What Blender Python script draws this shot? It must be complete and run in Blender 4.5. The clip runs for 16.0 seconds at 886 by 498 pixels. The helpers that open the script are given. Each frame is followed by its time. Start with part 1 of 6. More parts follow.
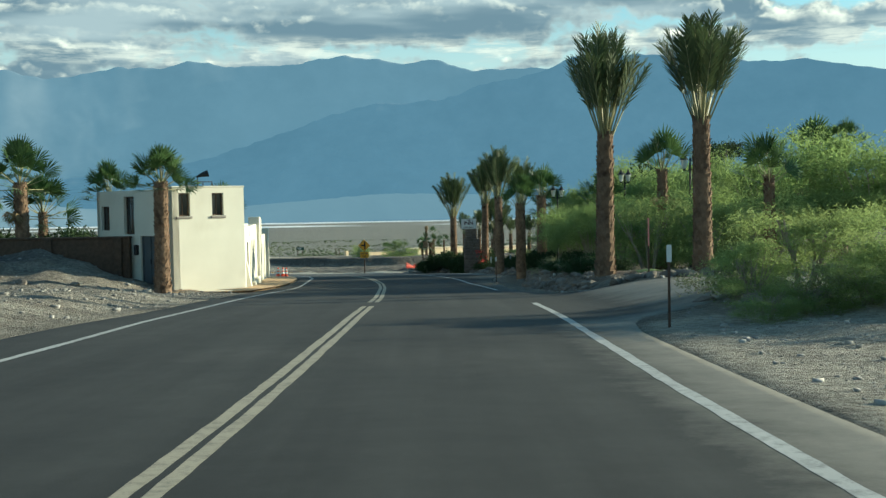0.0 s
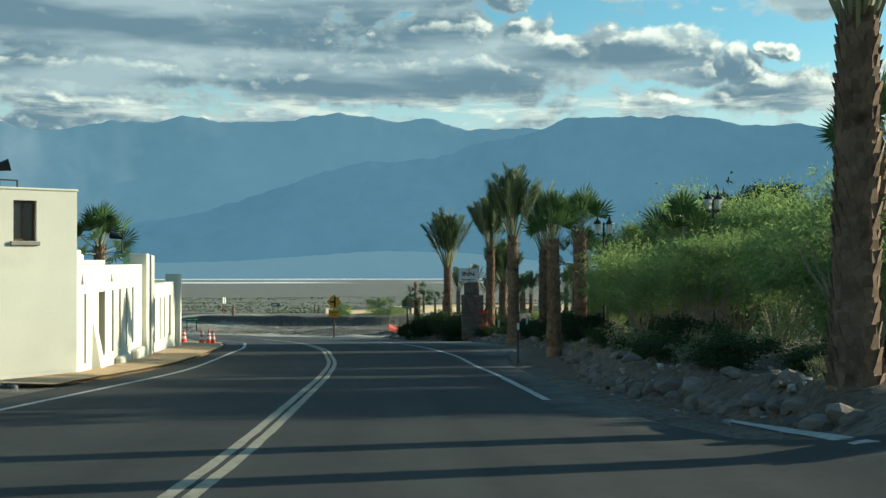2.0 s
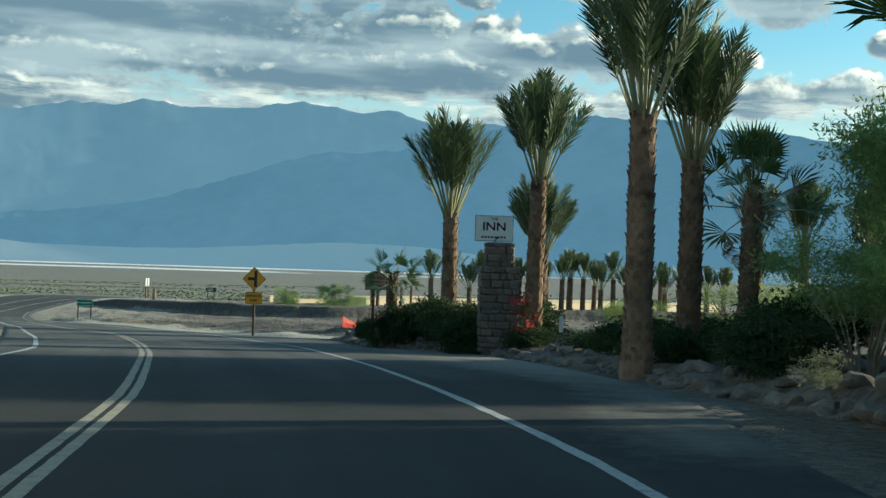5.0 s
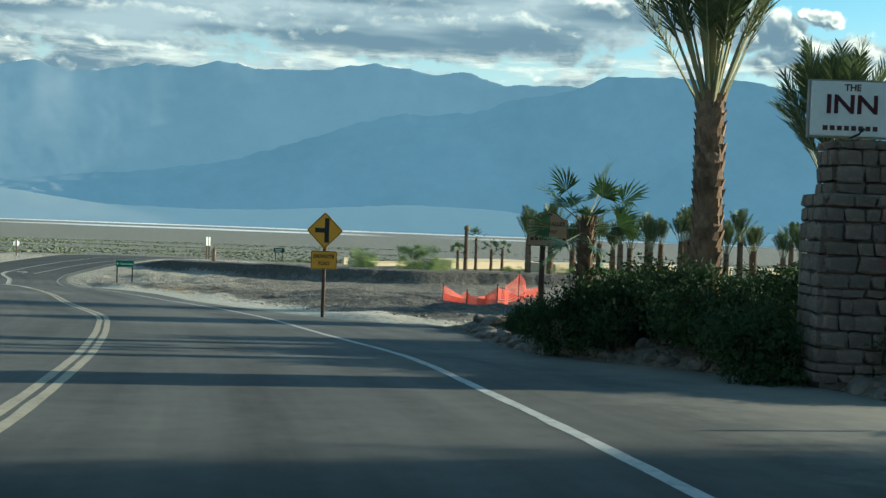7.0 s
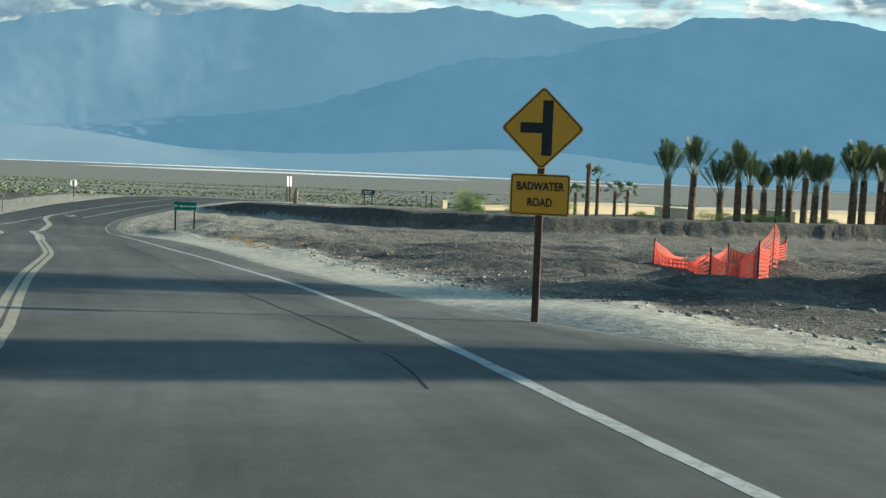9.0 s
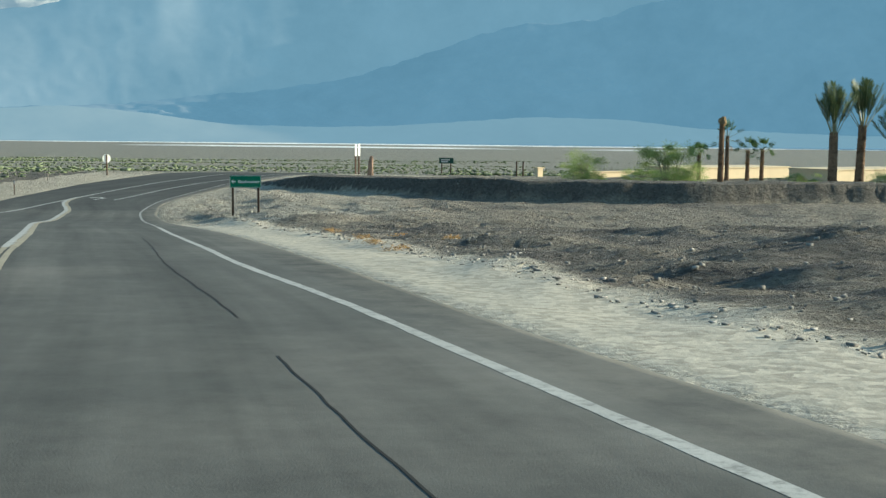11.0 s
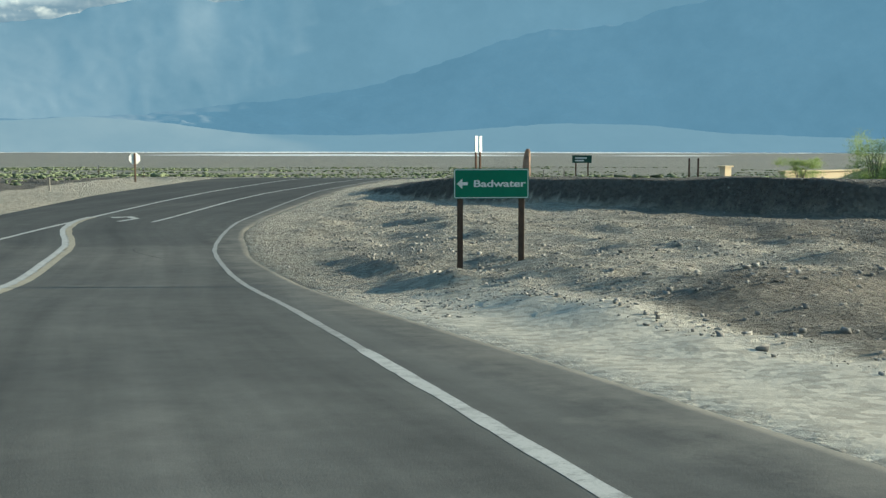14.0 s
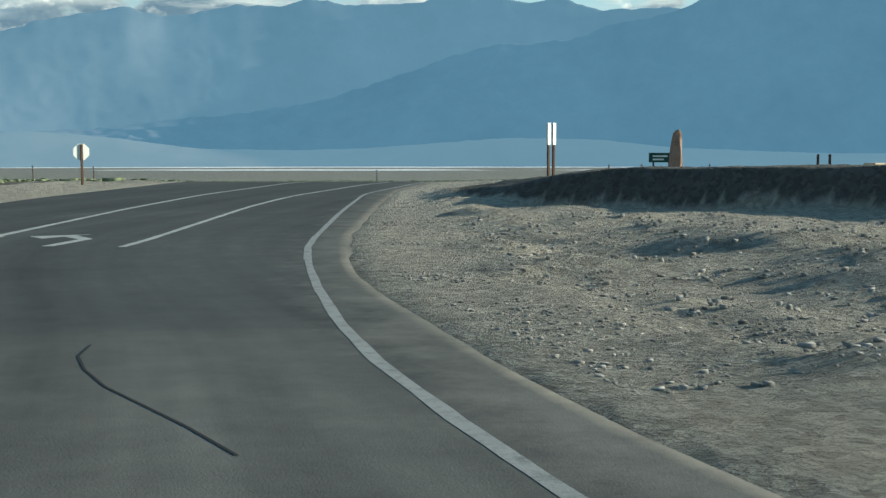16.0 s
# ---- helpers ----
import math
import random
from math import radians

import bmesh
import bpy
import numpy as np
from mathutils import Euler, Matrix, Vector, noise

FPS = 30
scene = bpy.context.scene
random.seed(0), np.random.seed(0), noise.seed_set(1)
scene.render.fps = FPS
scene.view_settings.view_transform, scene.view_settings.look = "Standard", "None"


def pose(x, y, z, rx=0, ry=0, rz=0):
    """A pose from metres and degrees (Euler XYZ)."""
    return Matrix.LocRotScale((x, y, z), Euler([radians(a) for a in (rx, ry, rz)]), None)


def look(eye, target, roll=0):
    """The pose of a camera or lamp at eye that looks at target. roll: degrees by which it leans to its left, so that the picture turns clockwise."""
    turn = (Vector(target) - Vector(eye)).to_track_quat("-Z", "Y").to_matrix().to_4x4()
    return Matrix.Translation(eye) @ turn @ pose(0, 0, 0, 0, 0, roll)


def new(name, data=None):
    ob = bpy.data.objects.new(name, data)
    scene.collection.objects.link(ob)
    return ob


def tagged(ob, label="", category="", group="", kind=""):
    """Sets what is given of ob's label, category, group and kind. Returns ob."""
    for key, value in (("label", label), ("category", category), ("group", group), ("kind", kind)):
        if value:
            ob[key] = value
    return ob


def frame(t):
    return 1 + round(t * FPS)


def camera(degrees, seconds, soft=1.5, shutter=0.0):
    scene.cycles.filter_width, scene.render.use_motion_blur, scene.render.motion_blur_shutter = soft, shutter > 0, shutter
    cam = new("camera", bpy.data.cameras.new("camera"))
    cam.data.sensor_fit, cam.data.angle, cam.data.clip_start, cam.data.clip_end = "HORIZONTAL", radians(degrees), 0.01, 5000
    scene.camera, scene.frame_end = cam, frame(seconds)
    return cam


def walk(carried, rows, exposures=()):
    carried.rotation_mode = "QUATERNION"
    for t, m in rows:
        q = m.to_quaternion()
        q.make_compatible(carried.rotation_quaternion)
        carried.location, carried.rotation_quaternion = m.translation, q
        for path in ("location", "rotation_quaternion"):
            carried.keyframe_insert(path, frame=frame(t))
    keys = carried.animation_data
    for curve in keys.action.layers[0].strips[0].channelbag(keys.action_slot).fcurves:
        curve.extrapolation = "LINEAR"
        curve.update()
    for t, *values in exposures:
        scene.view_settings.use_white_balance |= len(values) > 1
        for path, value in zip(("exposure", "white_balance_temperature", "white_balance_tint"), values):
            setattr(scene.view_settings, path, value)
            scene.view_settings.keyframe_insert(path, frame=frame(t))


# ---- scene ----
cam = camera(41.46, 16.0, soft=1.4)
# camera rows: seconds, place in metres, yaw, pitch, lean in degrees
PATH = [
    (0, 0.00, 0.00, 0.00, -0.00, -2.27, 1.07),
    (0.5, 0.13, 5.30, -0.27, 0.40, -1.70, 1.03),
    (1, 0.14, 10.80, -0.46, -0.49, 0.15, 0.05),
    (1.5, 0.11, 16.06, -0.64, -0.73, 0.44, -0.27),
    (2, 0.03, 21.34, -0.82, -0.44, 0.60, 0.11),
    (2.5, -0.03, 26.71, -1.07, -0.89, 0.58, 0.07),
    (3, -0.18, 31.91, -1.35, -2.00, 0.74, -0.53),
    (3.2, -0.31, 33.98, -1.45, -2.45, 1.05, -0.75),
    (5.3, -1.10, 54.35, -2.53, -2.06, 0.34, -2.14),
    (5.5, -1.26, 56.13, -2.60, -1.58, 0.74, -2.28),
    (6, -1.75, 60.60, -2.75, -0.09, 1.08, -2.57),
    (6.5, -2.35, 65.05, -2.91, 0.85, -0.16, -2.85),
    (7, -2.96, 69.56, -3.13, 1.05, -1.54, -2.13),
    (7.5, -3.81, 74.25, -3.31, 1.83, -2.20, -2.28),
    (8, -4.64, 78.58, -3.52, 3.24, -2.76, -2.23),
    (8.5, -5.63, 83.00, -3.79, 4.15, -3.25, -1.78),
    (9, -6.84, 87.64, -4.05, 4.85, -4.39, -2.20),
    (9.5, -8.22, 92.20, -4.28, 5.97, -4.84, -1.12),
    (10, -9.69, 96.55, -4.48, 6.32, -5.25, -1.14),
    (10.2, -10.30, 98.32, -4.57, 6.28, -5.53, -1.05),
    (12.3, -18.23, 117.20, -5.66, 8.55, -5.97, -0.00),
    (12.5, -19.02, 119.02, -5.73, 8.65, -5.67, -0.12),
    (13, -21.03, 123.45, -5.93, 8.92, -5.14, -0.18),
    (13.5, -23.03, 128.07, -6.18, 8.74, -5.20, 0.03),
    (14, -25.08, 132.68, -6.46, 8.00, -5.51, 0.05),
    (14.5, -27.10, 137.28, -6.72, 8.06, -5.49, 0.03),
    (15, -29.05, 141.89, -7.06, 8.04, -5.16, 0.11),
    (15.5, -31.06, 146.63, -7.42, 6.77, -4.91, -0.13),
    (16, -33.05, 151.60, -7.78, 5.56, -4.78, 0.12),
]


def aim(x, y, z, yaw, pitch, lean):
    a, p = radians(yaw), radians(pitch)
    way = Vector((-math.sin(a) * math.cos(p), math.cos(a) * math.cos(p), math.sin(p)))
    eye = Vector((x, y, z))
    return look(eye, eye + way * 100, -lean)


walk(cam, [(r[0], aim(*r[1:])) for r in PATH], [(0, 0.11, 5750, -6), (0.5, 0.24, 5750, -6), (1.5, 0.06, 5750, -6), (3, -0.05, 5650, -6), (5.5, 0.08, 5650, -4), (6.5, 0.1, 5600, -5), (7.5, 0.25, 5650, -4), (9, 0.22, 5650, -2), (12.5, 0.40, 5900, -1), (14.5, 0.22, 5800, -1), (15.5, 0.15, 5750, -2), (16, 0.0, 5600, -1)])

# ---- sky and sun ----
SUN_AZ, SUN_EL = 74.0, 13.5          # clockwise from the y axis, and above the horizon
sun = new("sun", bpy.data.lights.new("sun", "SUN"))
sun.data.energy, sun.data.angle, sun.data.color = 8.6, radians(0.6), (1.0, 0.84, 0.62)
_d = Vector((math.sin(radians(SUN_AZ)) * math.cos(radians(SUN_EL)), math.cos(radians(SUN_AZ)) * math.cos(radians(SUN_EL)), math.sin(radians(SUN_EL))))
sun.matrix_world = look(_d * 200, (0, 0, 0))

world = bpy.data.worlds.new("world")
scene.world = world
world.use_nodes = True
wt = world.node_tree
wt.nodes.clear()


def wn(kind, **kw):
    n = wt.nodes.new(kind)
    for k, v in kw.items():
        n.inputs[k].default_value = v
    return n


def wmath(op, a, b=None, c=None):
    n = wt.nodes.new("ShaderNodeMath")
    n.operation = op
    for i, v in enumerate((a, b, c)):
        if v is None:
            continue
        if isinstance(v, (int, float)):
            n.inputs[i].default_value = v
        else:
            wt.links.new(v, n.inputs[i])
    return n.outputs[0]


def wsmooth(v, lo, hi):
    n = wt.nodes.new("ShaderNodeMapRange")
    n.interpolation_type = "SMOOTHSTEP"
    wt.links.new(v, n.inputs[0])
    n.inputs[1].default_value, n.inputs[2].default_value = lo, hi
    return n.outputs[0]


def wmix(f, a, b):
    n = wt.nodes.new("ShaderNodeMix")
    n.data_type = "RGBA"
    for i, v in ((0, f), (6, a), (7, b)):
        if isinstance(v, (int, float, tuple)):
            n.inputs[i].default_value = v
        else:
            wt.links.new(v, n.inputs[i])
    return n.outputs[2]


sky = wt.nodes.new("ShaderNodeTexSky")
sky.sky_type, sky.sun_disc = "NISHITA", False
sky.sun_elevation, sky.sun_rotation = radians(SUN_EL), radians(SUN_AZ)
sky.air_density, sky.dust_density, sky.ozone_density = 1.0, 0.6, 2.0
tc = wt.nodes.new("ShaderNodeTexCoord")
sep = wt.nodes.new("ShaderNodeSeparateXYZ")
wt.links.new(tc.outputs["Generated"], sep.inputs[0])
dx, dy, dz = sep.outputs
# cumulus over the range: placed heaps with billowed edges, streaked veils, and open blue to the east
az = wmath("MULTIPLY", wmath("ARCTAN2", dx, dy), 57.2958)
el = wmath("MULTIPLY", wmath("ARCSINE", dz), 57.2958)
# bearing, height, half width and half height of each heap, in degrees
HEAPS = [(0.4, 10.9, 2.8, 1.25), (4.3, 10.7, 1.5, 1.1), (6.6, 9.8, 2.0, 0.85), (-1.5, 8.9, 9.0, 1.25), (10.5, 9.9, 3.2, 1.1), (12.7, 9.0, 1.7, 0.65), (14.9, 9.1, 0.9, 0.9),
         (17.0, 7.9, 3.4, 0.9), (21.2, 8.2, 2.2, 0.75), (18.2, 12.4, 2.7, 1.0), (16.4, 9.8, 0.6, 0.32), (23.2, 10.2, 1.0, 0.6), (-15.0, 11.6, 10.0, 2.4), (3.8, 12.8, 1.2, 0.6), (-3.0, 13.2, 4.5, 1.0), (-17.0, 8.9, 8.0, 0.8)]


def wvec(op, a, b):
    n = wt.nodes.new("ShaderNodeVectorMath")
    n.operation = op
    for i, v in enumerate((a, b)):
        if isinstance(v, tuple):
            n.inputs[i].default_value = v
        elif v is not None:
            wt.links.new(v, n.inputs[i])
    return n.outputs["Value"] if op == "LENGTH" else n.outputs[0]


def wxyz(x, y, z=0.0):
    n = wt.nodes.new("ShaderNodeCombineXYZ")
    for i, v in enumerate((x, y, z)):
        if isinstance(v, (int, float)):
            n.inputs[i].default_value = v
        else:
            wt.links.new(v, n.inputs[i])
    return n.outputs[0]


def wnoise(vec, scale, detail, rough, lean=0.0):
    n = wn("ShaderNodeTexNoise", Scale=scale, Detail=detail, Roughness=rough, Distortion=lean)
    wt.links.new(vec, n.inputs["Vector"])
    return n


def cloud_mass(ox, oz):
    p = wxyz(wmath("ADD", az, ox), wmath("ADD", el, oz), 3.7)
    drift = wvec("MULTIPLY", wvec("SUBTRACT", wnoise(p, 0.33, 4.0, 0.6).outputs["Color"], (0.5, 0.5, 0.5)), (3.2, 1.7, 0.0))
    q = wvec("ADD", p, drift)
    near = None
    for a_, e_, w_, h_ in HEAPS:
        d = wvec("LENGTH", wvec("MULTIPLY", wvec("SUBTRACT", q, (a_, e_, 3.7)), (1 / w_, 1 / h_, 0.0)), None)
        near = d if near is None else wmath("MINIMUM", near, d)
    heap = wmath("MULTIPLY", wmath("SUBTRACT", 1.0, near), 0.75)
    # loose cover outside the heaps, thicker to the west
    flat = wvec("MULTIPLY", q, (0.16, 0.42, 1.0))
    loose = wmath("ADD", wmath("MULTIPLY", wmath("SUBTRACT", wnoise(flat, 0.8, 4.0, 0.55).outputs["Fac"], 0.5), 2.4), wmath("SUBTRACT", wmath("MULTIPLY", wsmooth(az, 9.0, -12.0), 0.42), wmath("ADD", 0.30, wmath("MULTIPLY", wsmooth(el, 13.0, 26.0), 0.55))))
    base = wmath("MINIMUM", wmath("MAXIMUM", heap, loose), 0.5)
    v = wt.nodes.new("ShaderNodeTexVoronoi")
    v.normalize, v.feature = True, "SMOOTH_F1"
    v.inputs["Smoothness"].default_value = 0.7
    v.inputs["Scale"].default_value, v.inputs["Detail"].default_value, v.inputs["Roughness"].default_value = 0.85, 2.5, 0.5
    wt.links.new(wvec("MULTIPLY", q, (0.75, 1.15, 1.0)), v.inputs["Vector"])
    puff = wmath("MULTIPLY", wmath("SUBTRACT", 0.46, v.outputs["Distance"]), 1.15)
    fine = wmath("MULTIPLY", wmath("SUBTRACT", wnoise(wvec("MULTIPLY", p, (0.7, 1.2, 1.0)), 1.15, 8.0, 0.55).outputs["Fac"], 0.5), 0.66)
    return wmath("ADD", base, wmath("ADD", puff, fine))


dens = cloud_mass(0.0, 0.0)
sunward = cloud_mass(0.42, 0.36)
cover = wsmooth(dens, -0.06, 0.24)
rim = wmath("MULTIPLY", wsmooth(wmath("SUBTRACT", dens, sunward), 0.08, 0.50), wsmooth(dens, 0.95, 0.40))
thin = wsmooth(dens, 0.40, 0.06)
# low pale streaks over the crest
low = wmath("MULTIPLY", wsmooth(wmath("ABSOLUTE", wmath("SUBTRACT", el, 7.35)), 0.95, 0.1), wsmooth(wnoise(wxyz(wmath("MULTIPLY", az, 0.23), wmath("MULTIPLY", el, 1.5), 8.1), 1.0, 5.0, 0.6).outputs["Fac"], 0.42, 0.62))
lit = wmath("MINIMUM", wmath("ADD", wmath("ADD", wmath("MULTIPLY", rim, 0.95), wmath("MULTIPLY", thin, 0.22)), wmath("MULTIPLY", low, 0.55)), 1.0)
skycol = wt.nodes.new("ShaderNodeVectorMath")
skycol.operation = "MULTIPLY"
wt.links.new(sky.outputs[0], skycol.inputs[0])
skycol.inputs[1].default_value = (0.124, 0.156, 0.146)
pale = wmix(wmath("MULTIPLY", wsmooth(dz, 0.19, 0.09), 0.62), skycol.outputs[0], (0.66, 0.70, 0.64, 1))
streaks = wnoise(wxyz(wmath("MULTIPLY", az, 0.09), wmath("MULTIPLY", el, 0.55), 1.0), 1.2, 3.5, 0.5)
body = wmix(wsmooth(streaks.outputs["Fac"], 0.40, 0.66), (0.175, 0.245, 0.292, 1), (0.42, 0.48, 0.49, 1))
cloud = wmix(lit, body, (1.06, 1.0, 0.82, 1))
above = wmix(wmath("MAXIMUM", cover, wmath("MULTIPLY", low, 0.8)), pale, cloud)
bg = wt.nodes.new("ShaderNodeBackground")
wt.links.new(above, bg.inputs[0])
bg.inputs[1].default_value = 1.1
wout = wt.nodes.new("ShaderNodeOutputWorld")
wt.links.new(bg.outputs[0], wout.inputs[0])

# ---- materials ----


def noise_mat(name, c1, c2, scale=3.0, rough=0.85, bump=0.3, fine=40.0, c3=None, world_space=False, metal=0.0, island=0.0, dist=0.02, translucent=0.0):
    """Two scales of noise between two colours, a stain colour, and fine relief."""
    m = bpy.data.materials.new(name)
    m.use_nodes = True
    t = m.node_tree
    b = t.nodes["Principled BSDF"]
    b.inputs["Roughness"].default_value, b.inputs["Metallic"].default_value = rough, metal
    b.inputs["Specular IOR Level"].default_value = 0.3
    if world_space:
        src = t.nodes.new("ShaderNodeNewGeometry").outputs["Position"]
    else:
        src = t.nodes.new("ShaderNodeTexCoord").outputs["Object"]
    n1 = t.nodes.new("ShaderNodeTexNoise")
    n1.inputs["Scale"].default_value, n1.inputs["Detail"].default_value = scale, 5.0
    n2 = t.nodes.new("ShaderNodeTexNoise")
    n2.inputs["Scale"].default_value, n2.inputs["Detail"].default_value = fine, 4.0
    t.links.new(src, n1.inputs["Vector"])
    t.links.new(src, n2.inputs["Vector"])
    add = t.nodes.new("ShaderNodeMath")
    add.operation = "MULTIPLY_ADD"
    t.links.new(n2.outputs["Fac"], add.inputs[0])
    add.inputs[1].default_value = 0.6
    t.links.new(n1.outputs["Fac"], add.inputs[2])
    rng = t.nodes.new("ShaderNodeMapRange")
    t.links.new(add.outputs[0], rng.inputs[0])
    rng.inputs[1].default_value, rng.inputs[2].default_value = 0.5, 1.1
    mix = t.nodes.new("ShaderNodeMix")
    mix.data_type = "RGBA"
    t.links.new(rng.outputs[0], mix.inputs[0])
    mix.inputs[6].default_value, mix.inputs[7].default_value = (*c1, 1), (*c2, 1)
    col = mix.outputs[2]
    if c3:
        n3 = t.nodes.new("ShaderNodeTexNoise")
        n3.inputs["Scale"].default_value, n3.inputs["Detail"].default_value = scale * 0.37, 6.0
        t.links.new(src, n3.inputs["Vector"])
        r3 = t.nodes.new("ShaderNodeMapRange")
        t.links.new(n3.outputs["Fac"], r3.inputs[0])
        r3.inputs[1].default_value, r3.inputs[2].default_value = 0.54, 0.68
        m3 = t.nodes.new("ShaderNodeMix")
        m3.data_type = "RGBA"
        t.links.new(r3.outputs[0], m3.inputs[0])
        t.links.new(col, m3.inputs[6])
        m3.inputs[7].default_value = (*c3, 1)
        col = m3.outputs[2]
    if island:
        g = t.nodes.new("ShaderNodeNewGeometry")
        oi = t.nodes.new("ShaderNodeObjectInfo")
        ad = t.nodes.new("ShaderNodeMath")
        ad.operation = "ADD"
        t.links.new(g.outputs["Random Per Island"], ad.inputs[0])
        t.links.new(oi.outputs["Random"], ad.inputs[1])
        hs = t.nodes.new("ShaderNodeHueSaturation")
        vr = t.nodes.new("ShaderNodeMapRange")
        t.links.new(ad.outputs[0], vr.inputs[0])
        vr.inputs[1].default_value, vr.inputs[2].default_value = 0.0, 2.0
        vr.inputs[3].default_value, vr.inputs[4].default_value = 1 - island, 1 + island
        t.links.new(vr.outputs[0], hs.inputs["Value"])
        t.links.new(col, hs.inputs["Color"])
        col = hs.outputs[0]
    t.links.new(col, b.inputs["Base Color"])
    if bump:
        bp = t.nodes.new("ShaderNodeBump")
        bp.inputs["Strength"].default_value, bp.inputs["Distance"].default_value = bump, dist
        t.links.new(add.outputs[0], bp.inputs["Height"])
        t.links.new(bp.outputs[0], b.inputs["Normal"])
    if translucent:
        tr = t.nodes.new("ShaderNodeBsdfTranslucent")
        t.links.new(col, tr.inputs[0])
        ms = t.nodes.new("ShaderNodeMixShader")
        ms.inputs[0].default_value = translucent
        t.links.new(b.outputs[0], ms.inputs[1])
        t.links.new(tr.outputs[0], ms.inputs[2])
        t.links.new(ms.outputs[0], t.nodes["Material Output"].inputs[0])
    return m


STUCCO = noise_mat("cream_stucco", (0.71, 0.68, 0.57), (0.62, 0.59, 0.49), 0.7, 0.9, 0.25, 25, (0.54, 0.505, 0.41))
DARK_IN = noise_mat("dark_interior", (0.012, 0.011, 0.01), (0.03, 0.026, 0.022), 2, 0.8, 0.1)
WOOD_DARK = noise_mat("dark_weathered_wood", (0.07, 0.045, 0.03), (0.14, 0.09, 0.06), 6, 0.85, 0.3, 60)
SILL = noise_mat("grey_sill", (0.32, 0.29, 0.25), (0.22, 0.2, 0.18), 5, 0.9, 0.2)
BARK = noise_mat("palm_bark", (0.125, 0.08, 0.052), (0.27, 0.178, 0.112), 5, 0.95, 0.5, 50, (0.06, 0.035, 0.022), island=0.35)
BARK_GREY = noise_mat("mesquite_bark", (0.20, 0.17, 0.12), (0.38, 0.33, 0.25), 6, 0.95, 0.5, 50)
FROND = noise_mat("date_frond_green", (0.055, 0.085, 0.04), (0.12, 0.15, 0.06), 2, 0.55, 0, 20, island=0.35, translucent=0.22)
RACHIS = noise_mat("pale_frond_stem", (0.20, 0.19, 0.09), (0.34, 0.32, 0.17), 3, 0.5, 0, 20)
FAN = noise_mat("fan_leaf_green", (0.042, 0.085, 0.03), (0.11, 0.17, 0.055), 2, 0.3, 0, 20, island=0.35, translucent=0.2)
FAN_DEAD = noise_mat("dead_fan_leaf", (0.16, 0.11, 0.055), (0.30, 0.21, 0.11), 3, 0.9, 0, 20, island=0.3, translucent=0.12)
LEAF_MESQ = noise_mat("mesquite_leaf", (0.15, 0.22, 0.075), (0.32, 0.41, 0.14), 0.8, 0.75, 0, 9, island=0.3, translucent=0.6)
LEAF_PALEMESQ = noise_mat("bright_mesquite_leaf", (0.19, 0.25, 0.08), (0.38, 0.45, 0.165), 0.8, 0.75, 0, 9, island=0.32, translucent=0.6)
LEAF_DARK = noise_mat("dark_shrub_leaf", (0.022, 0.045, 0.016), (0.06, 0.09, 0.03), 0.9, 0.9, 0, 9, island=0.4, translucent=0.15)
LEAF_PALE = noise_mat("pale_shrub_leaf", (0.17, 0.2, 0.10), (0.30, 0.31, 0.17), 1, 0.7, 0, 9, island=0.3, translucent=0.2)
LEAF_SCRUB = noise_mat("creosote_scrub", (0.085, 0.11, 0.06), (0.17, 0.195, 0.105), 0.2, 0.9, 0, 2, world_space=True, island=0.35)
PETAL = noise_mat("red_bougainvillea", (0.55, 0.03, 0.04), (0.75, 0.08, 0.08), 3, 0.6, 0, 20, island=0.3, translucent=0.3)
DRY = noise_mat("dry_orange_brush", (0.45, 0.26, 0.09), (0.55, 0.36, 0.15), 3, 0.9, 0, 20, island=0.3)
ROCK = noise_mat("desert_rock", (0.115, 0.096, 0.078), (0.225, 0.19, 0.155), 2.5, 0.95, 0.7, 25, (0.085, 0.075, 0.066), island=0.3, dist=0.04)
GRAVEL = noise_mat("loose_stone", (0.20, 0.185, 0.165), (0.43, 0.40, 0.355), 2, 0.95, 0.3, 25, island=0.5)
MASON = noise_mat("pillar_stone", (0.115, 0.088, 0.07), (0.25, 0.20, 0.16), 3, 0.95, 0.6, 30, (0.14, 0.12, 0.10), island=0.35)
MORTAR = noise_mat("mortar", (0.13, 0.115, 0.10), (0.19, 0.17, 0.15), 8, 0.95, 0.4, 60)
YELLOW = noise_mat("yellow_sign_sheeting", (0.78, 0.36, 0.03), (0.68, 0.31, 0.025), 2, 0.45, 0.02, 12)
BLACK = noise_mat("black_paint", (0.012, 0.012, 0.012), (0.025, 0.025, 0.025), 4, 0.5, 0.03)
GREEN = noise_mat("green_sign_sheeting", (0.005, 0.14, 0.075), (0.01, 0.18, 0.095), 2, 0.45, 0.02, 12)
WHITE = noise_mat("white_sign_paint", (0.78, 0.78, 0.74), (0.66, 0.66, 0.62), 3, 0.5, 0.03, 20)
MAROON = noise_mat("dark_red_letters", (0.045, 0.008, 0.012), (0.07, 0.012, 0.018), 4, 0.5, 0)
TAN = noise_mat("tan_sign_board", (0.50, 0.31, 0.18), (0.40, 0.25, 0.15), 2, 0.7, 0.05, 18)
BROWN = noise_mat("brown_letters", (0.07, 0.03, 0.02), (0.10, 0.045, 0.03), 4, 0.6, 0)
STEEL = noise_mat("galvanised_steel", (0.30, 0.30, 0.30), (0.42, 0.42, 0.41), 4, 0.45, 0.05, 30, metal=0.7)
IRON = noise_mat("black_iron", (0.015, 0.016, 0.018), (0.03, 0.03, 0.032), 4, 0.5, 0.05, 30)
